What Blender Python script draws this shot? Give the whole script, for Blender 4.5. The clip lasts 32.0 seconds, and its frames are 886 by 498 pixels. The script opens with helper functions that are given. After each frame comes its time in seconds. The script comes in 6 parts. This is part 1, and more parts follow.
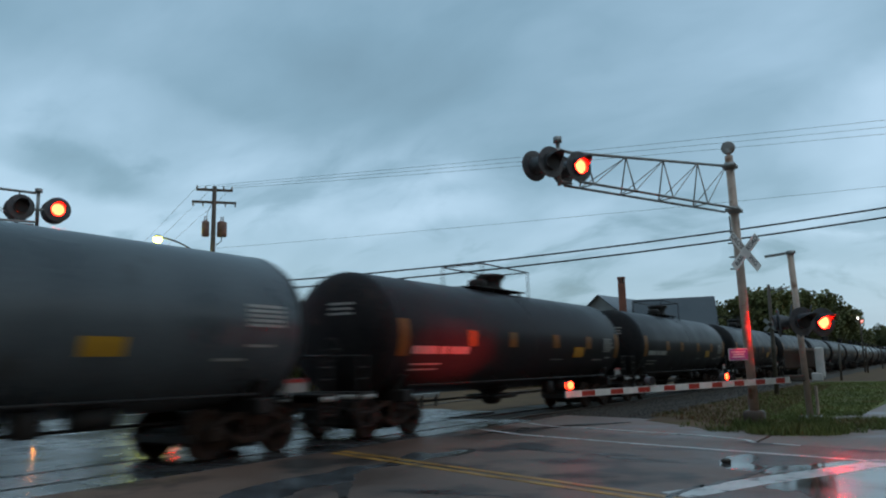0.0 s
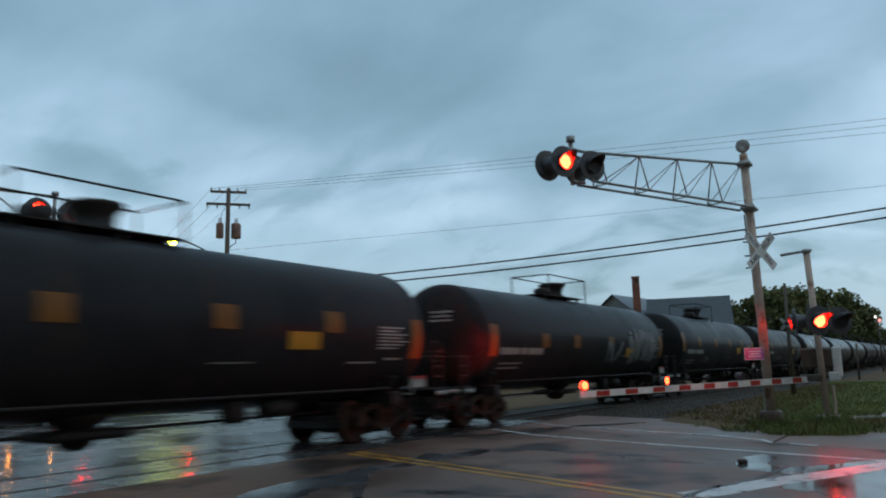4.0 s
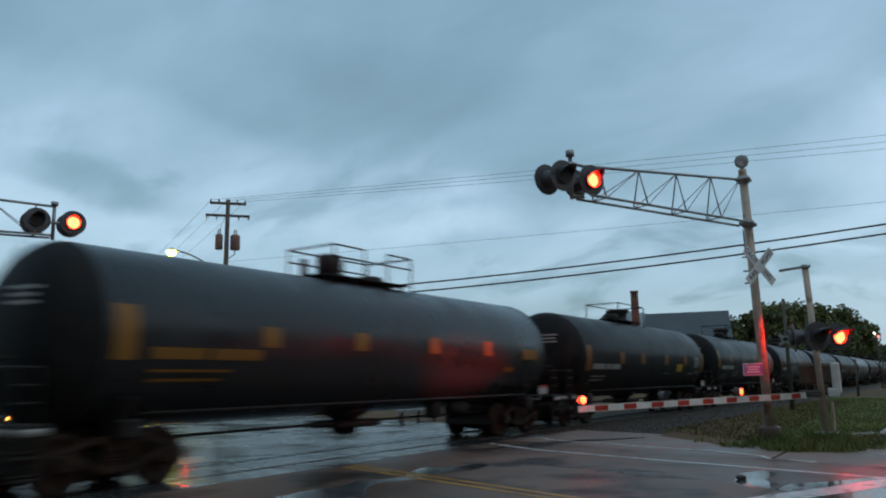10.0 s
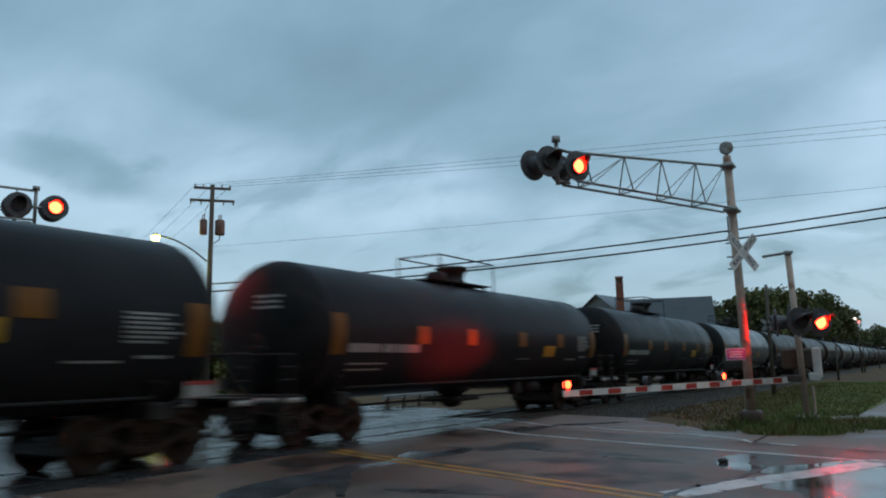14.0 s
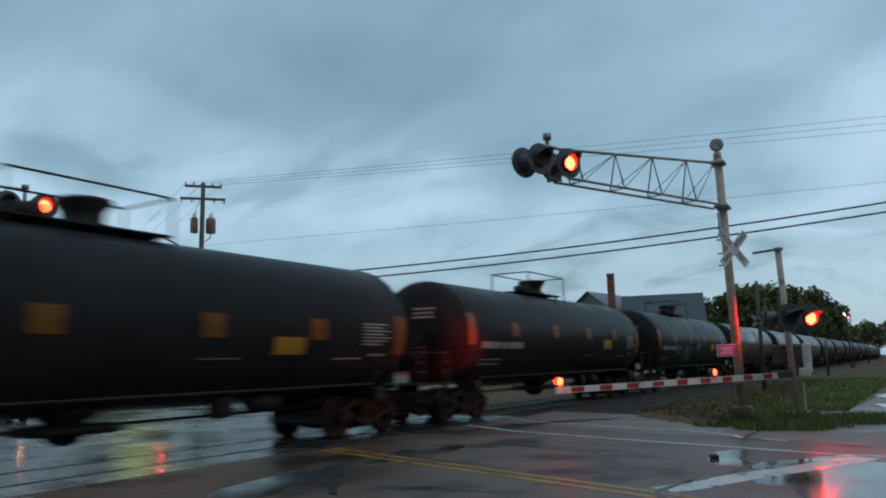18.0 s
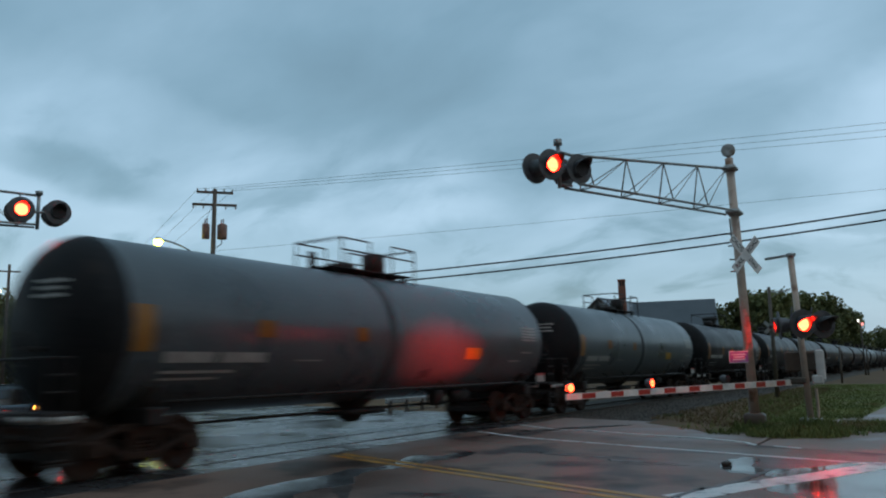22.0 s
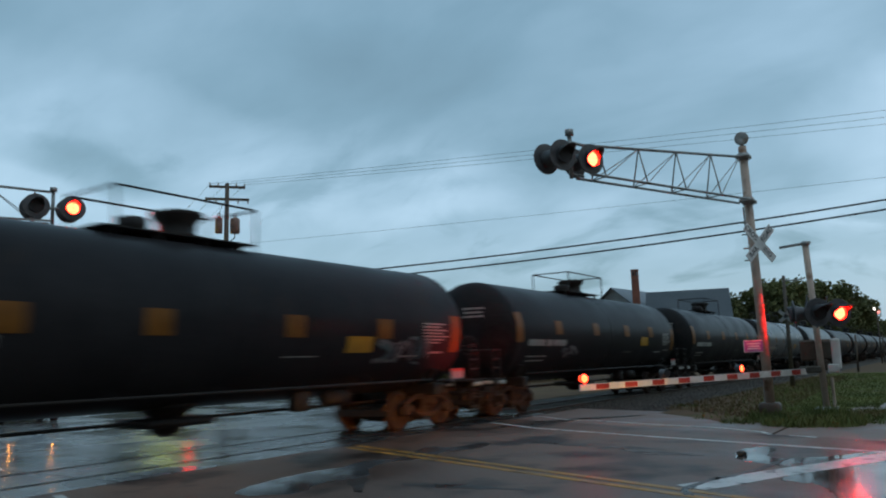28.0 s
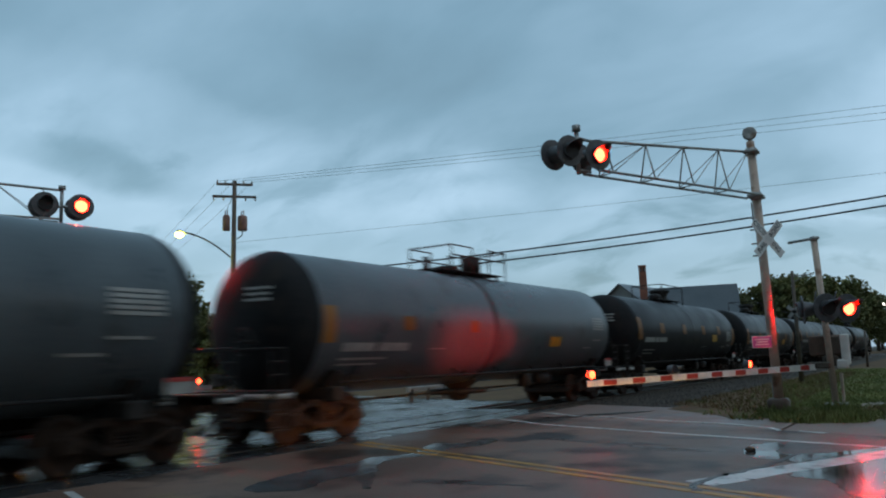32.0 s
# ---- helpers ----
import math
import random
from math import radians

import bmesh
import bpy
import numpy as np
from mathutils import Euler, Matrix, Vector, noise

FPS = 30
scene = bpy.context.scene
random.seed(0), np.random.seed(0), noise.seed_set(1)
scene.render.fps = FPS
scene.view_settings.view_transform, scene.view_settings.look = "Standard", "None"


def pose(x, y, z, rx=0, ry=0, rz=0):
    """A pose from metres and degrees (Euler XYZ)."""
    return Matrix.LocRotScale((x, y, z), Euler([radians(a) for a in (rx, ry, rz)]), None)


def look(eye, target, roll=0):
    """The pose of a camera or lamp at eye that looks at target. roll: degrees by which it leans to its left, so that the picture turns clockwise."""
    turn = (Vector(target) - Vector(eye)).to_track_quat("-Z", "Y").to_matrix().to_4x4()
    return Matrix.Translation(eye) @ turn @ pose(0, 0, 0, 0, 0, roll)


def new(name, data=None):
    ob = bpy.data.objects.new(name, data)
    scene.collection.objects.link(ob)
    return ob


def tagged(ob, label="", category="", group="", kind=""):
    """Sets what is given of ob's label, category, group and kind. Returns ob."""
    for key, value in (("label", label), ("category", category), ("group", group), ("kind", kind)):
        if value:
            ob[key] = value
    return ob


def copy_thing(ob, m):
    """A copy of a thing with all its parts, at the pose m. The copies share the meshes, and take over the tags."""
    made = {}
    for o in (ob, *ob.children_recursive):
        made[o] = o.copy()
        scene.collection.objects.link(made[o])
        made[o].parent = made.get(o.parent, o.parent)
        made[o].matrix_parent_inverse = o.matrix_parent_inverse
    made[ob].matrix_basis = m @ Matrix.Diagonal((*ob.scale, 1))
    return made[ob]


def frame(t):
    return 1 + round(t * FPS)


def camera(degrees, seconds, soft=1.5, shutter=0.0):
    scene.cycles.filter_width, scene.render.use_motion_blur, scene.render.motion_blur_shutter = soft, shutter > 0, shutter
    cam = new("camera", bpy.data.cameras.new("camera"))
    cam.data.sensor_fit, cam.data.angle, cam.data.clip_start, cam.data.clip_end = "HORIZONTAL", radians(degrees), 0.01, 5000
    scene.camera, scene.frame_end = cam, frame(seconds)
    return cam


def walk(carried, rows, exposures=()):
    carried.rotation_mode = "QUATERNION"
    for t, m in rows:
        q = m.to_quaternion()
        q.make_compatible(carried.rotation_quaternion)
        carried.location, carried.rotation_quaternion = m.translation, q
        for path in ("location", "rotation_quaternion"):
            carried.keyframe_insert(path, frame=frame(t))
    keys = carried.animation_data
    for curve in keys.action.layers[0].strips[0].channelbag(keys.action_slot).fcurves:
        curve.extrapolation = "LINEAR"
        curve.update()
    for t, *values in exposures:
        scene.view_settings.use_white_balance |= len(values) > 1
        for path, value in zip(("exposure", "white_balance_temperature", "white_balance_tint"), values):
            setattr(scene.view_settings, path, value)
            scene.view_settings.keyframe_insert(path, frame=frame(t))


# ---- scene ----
cam = camera(60.29, 32.0, soft=2.0, shutter=0.56)

# The camera stands on the verge, held in the hand; it only turns.  (seconds, rx, ry, rz)
TURNS = [
    (0, 98.922, 1.371, 32.64), (0.5, 98.997, 1.384, 32.71), (1, 98.947, 1.194, 32.745), (1.5, 98.997, 1.176, 32.733),
    (2, 98.927, 1.042, 32.723), (2.5, 98.705, 1.183, 33.218), (3, 98.75, 1.392, 33.198), (3.5, 98.851, 1.439, 33.456),
    (5.5, 99.353, 1.678, 34.003), (6, 99.497, 1.708, 34.032), (6.5, 99.213, 1.516, 33.477), (7, 99.607, 1.483, 33.295),
    (7.5, 99.259, 1.44, 33.1), (8, 99.473, 1.534, 33.33), (8.5, 99.673, 1.537, 33.371), (9, 99.679, 1.356, 33.641),
    (9.5, 99.762, 1.109, 33.631), (10, 99.953, 1.129, 33.526), (10.5, 100.081, 1.012, 33.377), (11, 99.766, 0.688, 33.233),
    (11.5, 98.902, 0.98, 33.375), (12, 98.953, 1.073, 33.472), (12.5, 98.929, 1.26, 33.155), (13, 99.003, 1.301, 33.067),
    (13.5, 98.918, 1.518, 32.777), (14, 98.847, 1.214, 32.465), (14.5, 98.544, 1.082, 31.612), (16.5, 98.982, 1.669, 31.716),
    (17, 99.016, 1.536, 31.944), (17.5, 99.011, 1.433, 31.916), (18, 98.652, 1.502, 31.878), (18.5, 98.624, 1.275, 32.273),
    (19, 98.812, 1.317, 32.351), (19.5, 99.12, 1.31, 32.566), (20, 99.49, 1.335, 32.363),
    (20.5, 99.31, 1.469, 32.391), (21, 99.368, 1.39, 32.383), (21.5, 99.15, 1.291, 32.488), (22, 99.108, 1.364, 32.658),
    (22.5, 98.818, 1.431, 32.698), (23, 98.437, 1.376, 33.005), (23.5, 98.32, 1.13, 32.886), (24, 98.447, 0.952, 32.843),
    (24.5, 98.475, 1.033, 32.949), (25, 98.639, 0.998, 32.95), (25.5, 98.53, 1.276, 33.044),
    (27.5, 98.411, 1.407, 33.457), (28, 98.53, 1.818, 33.648), (28.5, 98.659, 1.81, 33.614), (29, 98.89, 1.879, 33.773),
    (29.5, 98.785, 2.227, 33.918), (30, 98.87, 2.179, 33.707), (30.5, 99.014, 2.323, 34.139), (31, 98.826, 2.242, 34.274),
    (31.5, 98.524, 1.991, 34.229), (32, 98.287, 1.948, 34.206),
]
# the picture cools and darkens a little as the evening goes on: (seconds, stops, kelvin, tint)
walk(cam, [(t, pose(0, 0, 1.567, a, b, c)) for t, a, b, c in TURNS],
     [(0, 0.03, 6500, 10), (13, 0.0, 6500, 10), (18, -0.01, 6460, 9.5), (32, -0.02, 6370, 8.5)])

# ------------------------------------------------------------------ light
world = bpy.data.worlds.new("dusk_sky")
scene.world = world
world.use_nodes = True


def build_sky():
    nt = world.node_tree
    nt.nodes.clear()
    N, K = nt.nodes.new, nt.links.new
    out, bg = N("ShaderNodeOutputWorld"), N("ShaderNodeBackground")
    K(bg.outputs[0], out.inputs[0])
    sky = N("ShaderNodeTexSky")
    sky.sky_type, sky.sun_disc = "NISHITA", False
    sky.sun_elevation, sky.sun_rotation = radians(4), radians(70)
    tc = N("ShaderNodeTexCoord")
    sep = N("ShaderNodeSeparateXYZ")
    K(tc.outputs["Generated"], sep.inputs[0])

    def math_node(op, a, b=None):
        m = N("ShaderNodeMath")
        m.operation = op
        for i, v in enumerate((a, b)):
            if v is None:
                continue
            if isinstance(v, (int, float)):
                m.inputs[i].default_value = v
            else:
                K(v, m.inputs[i])
        return m.outputs[0]

    # cloud deck: the direction laid on a plane overhead
    z = math_node("ADD", math_node("MAXIMUM", sep.outputs[2], 0.0), 0.42)
    comb = N("ShaderNodeCombineXYZ")
    K(math_node("DIVIDE", sep.outputs[0], z), comb.inputs[0])
    K(math_node("DIVIDE", sep.outputs[1], z), comb.inputs[1])
    mp = N("ShaderNodeMapping")
    mp.inputs["Location"].default_value = (1.32, 0.62, 0.0)
    mp.inputs["Rotation"].default_value = (0, 0, radians(-38))
    mp.inputs["Scale"].default_value = (0.8, 1.35, 1)
    K(comb.outputs[0], mp.inputs[0])

    def clouds(scale, detail, rough, warp):
        n = N("ShaderNodeTexNoise")
        n.inputs["Scale"].default_value, n.inputs["Detail"].default_value = scale, detail
        n.inputs["Roughness"].default_value, n.inputs["Distortion"].default_value = rough, warp
        K(mp.outputs[0], n.inputs["Vector"])
        return n.outputs["Fac"]
    big, fine = clouds(1.15, 3, 0.45, 0.2), clouds(2.6, 5, 0.5, 0.25)
    mixed = math_node("ADD", math_node("ADD", math_node("MULTIPLY", big, 0.34), 0.08), math_node("MULTIPLY", fine, 0.38))
    # a heavier deck overhead with a ragged slanting edge, paler cloud below it
    slant = math_node("ADD", math_node("MULTIPLY", sep.outputs[0], 0.07), math_node("MULTIPLY", sep.outputs[1], 0.08))
    edge = math_node("ADD", math_node("ADD", sep.outputs[2], slant), math_node("MULTIPLY", math_node("SUBTRACT", fine, 0.5), -0.16))
    deck = N("ShaderNodeMapRange")
    deck.interpolation_type = "SMOOTHSTEP"
    deck.inputs["From Min"].default_value, deck.inputs["From Max"].default_value = 0.19, 0.3
    deck.inputs["To Min"].default_value, deck.inputs["To Max"].default_value = 0.22, 0.045
    K(edge, deck.inputs["Value"])
    side = math_node("MULTIPLY", math_node("MAXIMUM", math_node("ADD", math_node("MULTIPLY", sep.outputs[0], 0.55), math_node("MULTIPLY", sep.outputs[1], 0.75)), 0.0), 0.125)
    ramp = N("ShaderNodeValToRGB")
    e = ramp.color_ramp.elements
    e[0].position, e[0].color = 0.12, (0.06, 0.09, 0.115, 1)
    e[1].position, e[1].color = 0.84, (0.485, 0.68, 0.868, 1)
    for at, col in ((0.34, (0.148, 0.258, 0.346, 1)), (0.48, (0.206, 0.352, 0.47, 1)), (0.64, (0.326, 0.5, 0.655, 1))):
        e.new(at).color = col
    # torn darker scraps under the paler cloud
    scrap = N("ShaderNodeMapRange")
    scrap.interpolation_type = "SMOOTHSTEP"
    scrap.inputs["From Min"].default_value, scrap.inputs["From Max"].default_value = 0.5, 0.68
    scrap.inputs["To Min"].default_value, scrap.inputs["To Max"].default_value = 0.03, -0.13
    K(clouds(4.2, 6, 0.55, 0.6), scrap.inputs["Value"])
    lower = N("ShaderNodeMapRange")
    lower.inputs["From Min"].default_value, lower.inputs["From Max"].default_value = 0.2, 0.32
    lower.inputs["To Min"].default_value, lower.inputs["To Max"].default_value = 1.0, 0.12
    K(edge, lower.inputs["Value"])
    mixed = math_node("ADD", mixed, math_node("MULTIPLY", scrap.outputs[0], lower.outputs[0]))
    low = N("ShaderNodeMapRange")
    low.inputs["From Min"].default_value, low.inputs["From Max"].default_value = 0.02, 0.2
    low.inputs["To Min"].default_value, low.inputs["To Max"].default_value = -0.18, 0.0
    K(sep.outputs[2], low.inputs["Value"])
    mixed = math_node("ADD", mixed, low.outputs[0])
    # darker sky added out of view behind the viewer, to dim heads and road
    away = math_node("MULTIPLY", math_node("MAXIMUM", math_node("ADD", math_node("MULTIPLY", sep.outputs[1], -0.8), math_node("MULTIPLY", sep.outputs[0], 0.35)), 0.0), -0.55)
    # single cloud banks: (direction, half width, half height, lean, weight)
    wob = N("ShaderNodeTexNoise")
    wob.inputs["Scale"].default_value, wob.inputs["Detail"].default_value = 5.5, 5
    K(tc.outputs["Generated"], wob.inputs["Vector"])
    off = N("ShaderNodeVectorMath")
    off.operation = "MULTIPLY_ADD"
    off.inputs[1].default_value, off.inputs[2].default_value = (0.12, 0.12, 0.1), (-0.06, -0.06, -0.05)
    K(wob.outputs["Color"], off.inputs[0])
    bent = N("ShaderNodeVectorMath")
    K(tc.outputs["Generated"], bent.inputs[0])
    K(off.outputs[0], bent.inputs[1])

    def bank(way, wide, tall, lean, weight, sharp=0.0):
        way = Vector(way).normalized()
        right = way.cross(Vector((0, 0, 1))).normalized()
        up = right.cross(way)
        c, s = math.cos(radians(lean)), math.sin(radians(lean))
        rel = N("ShaderNodeVectorMath")
        rel.operation = "SUBTRACT"
        K(bent.outputs[0], rel.inputs[0])
        rel.inputs[1].default_value = way
        axes = []
        for v in ((right * c + up * s) / wide, (up * c - right * s) / tall):
            d = N("ShaderNodeVectorMath")
            d.operation = "DOT_PRODUCT"
            K(rel.outputs[0], d.inputs[0])
            d.inputs[1].default_value = v
            axes.append(math_node("MULTIPLY", d.outputs["Value"], d.outputs["Value"]))
        fall = N("ShaderNodeMapRange")
        fall.interpolation_type = "SMOOTHSTEP"
        fall.inputs["From Min"].default_value, fall.inputs["From Max"].default_value = sharp, 1.0
        fall.inputs["To Min"].default_value, fall.inputs["To Max"].default_value = weight, 0.0
        K(math_node("ADD", axes[0], axes[1]), fall.inputs["Value"])
        return fall.outputs[0]
    for row in (((-0.775, 0.553, 0.305), 0.26, 0.06, -14, 0.07), ((-0.56, 0.8, 0.212), 0.17, 0.05, 4, 0.085, 0.3), ((0.0, 0.96, 0.265), 0.17, 0.1, 20, 0.235),
                ((-0.84, 0.48, 0.252), 0.16, 0.035, -10, -0.11), ((-0.09, 0.988, 0.124), 0.13, 0.022, -6, -0.09), ((-0.42, 0.89, 0.17), 0.3, 0.03, 3, -0.05),
                ((-0.8, 0.55, 0.2), 0.2, 0.04, 0, 0.05), ((-0.55, 0.77, 0.345), 0.4, 0.09, -10, -0.035)):
        mixed = math_node("ADD", mixed, bank(*row))
    K(math_node("ADD", math_node("ADD", math_node("ADD", mixed, deck.outputs[0]), side), away), ramp.inputs[0])
    # a share of clear dusk sky shines through
    mixs = N("ShaderNodeMixRGB")
    mixs.blend_type = "ADD"
    mixs.inputs[0].default_value = 0.05
    K(ramp.outputs[0], mixs.inputs[1])
    K(sky.outputs[0], mixs.inputs[2])
    K(mixs.outputs[0], bg.inputs[0])
    bg.inputs[1].default_value = 0.95


build_sky()
sun = new("sun", bpy.data.lights.new("sun", "SUN"))
sun.data.energy, sun.data.angle, sun.data.color = 0.5, radians(40), (0.85, 0.93, 1.0)
sun.matrix_world = look((30, -20, 70), (0, 0, 0))

# ------------------------------------------------------------------ materials


def surf(name, a, b, scale=4.0, rough=(0.5, 0.8), metal=0.0, bump=0.15, fine=60.0, spots=None, coat=0.0, spec=0.5, dist=0.02):
    """Two tones over two scales of noise, uneven gloss, fine relief. spots: (colour, threshold, scale) of stains."""
    m = bpy.data.materials.new(name)
    m.use_nodes = True
    nt = m.node_tree
    N, K = nt.nodes.new, nt.links.new
    p = nt.nodes["Principled BSDF"]
    tc = N("ShaderNodeTexCoord")
    oi = N("ShaderNodeObjectInfo")
    add = N("ShaderNodeVectorMath")
    add.operation = "ADD"
    K(tc.outputs["Object"], add.inputs[0])
    mul = N("ShaderNodeVectorMath")
    mul.operation = "SCALE"
    mul.inputs["Scale"].default_value = 37.0
    cmb = N("ShaderNodeCombineXYZ")
    for i in range(3):
        K(oi.outputs["Random"], cmb.inputs[i])
    K(cmb.outputs[0], mul.inputs[0])
    K(mul.outputs[0], add.inputs[1])
    n1 = N("ShaderNodeTexNoise")
    n1.inputs["Scale"].default_value, n1.inputs["Detail"].default_value = scale, 6
    n2 = N("ShaderNodeTexNoise")
    n2.inputs["Scale"].default_value, n2.inputs["Detail"].default_value = fine, 3
    for n in (n1, n2):
        K(add.outputs[0], n.inputs["Vector"])
    mx = N("ShaderNodeMath")
    mx.operation = "MULTIPLY_ADD"
    K(n2.outputs["Fac"], mx.inputs[0])
    mx.inputs[1].default_value = 0.45
    sb = N("ShaderNodeMath")
    sb.operation = "SUBTRACT"
    K(n1.outputs["Fac"], sb.inputs[0])
    sb.inputs[1].default_value = 0.22
    K(sb.outputs[0], mx.inputs[2])
    r = N("ShaderNodeValToRGB")
    e = r.color_ramp.elements
    e[0].position, e[0].color = 0.32, (*a, 1)
    e[1].position, e[1].color = 0.68, (*b, 1)
    K(mx.outputs[0], r.inputs[0])
    col = r.outputs[0]
    if spots:
        n3 = N("ShaderNodeTexNoise")
        n3.inputs["Scale"].default_value, n3.inputs["Detail"].default_value = spots[2], 8
        K(add.outputs[0], n3.inputs["Vector"])
        r3 = N("ShaderNodeValToRGB")
        r3.color_ramp.elements[0].position, r3.color_ramp.elements[1].position = spots[1], spots[1] + 0.12
        K(n3.outputs["Fac"], r3.inputs[0])
        mc = N("ShaderNodeMixRGB")
        mc.inputs[2].default_value = (*spots[0], 1)
        K(r3.outputs[0], mc.inputs[0])
        K(col, mc.inputs[1])
        col = mc.outputs[0]
    K(col, p.inputs["Base Color"])
    mr = N("ShaderNodeMapRange")
    mr.inputs["From Min"].default_value, mr.inputs["From Max"].default_value = 0.35, 0.65
    mr.inputs["To Min"].default_value, mr.inputs["To Max"].default_value = rough
    K(n1.outputs["Fac"], mr.inputs["Value"])
    K(mr.outputs[0], p.inputs["Roughness"])
    p.inputs["Metallic"].default_value = metal
    p.inputs["Specular IOR Level"].default_value = spec
    p.inputs["Coat Weight"].default_value, p.inputs["Coat Roughness"].default_value = coat, 0.12
    if bump:
        bp = N("ShaderNodeBump")
        bp.inputs["Strength"].default_value, bp.inputs["Distance"].default_value = bump, dist
        K(mx.outputs[0], bp.inputs["Height"])
        K(bp.outputs[0], p.inputs["Normal"])
    return m


def glow(name, colour, strength):
    m = bpy.data.materials.new(name)
    m.use_nodes = True
    p = m.node_tree.nodes["Principled BSDF"]
    p.inputs["Base Color"].default_value = (*colour, 1)
    p.inputs["Emission Color"].default_value = (*colour, 1)
    p.inputs["Emission Strength"].default_value = strength
    return m


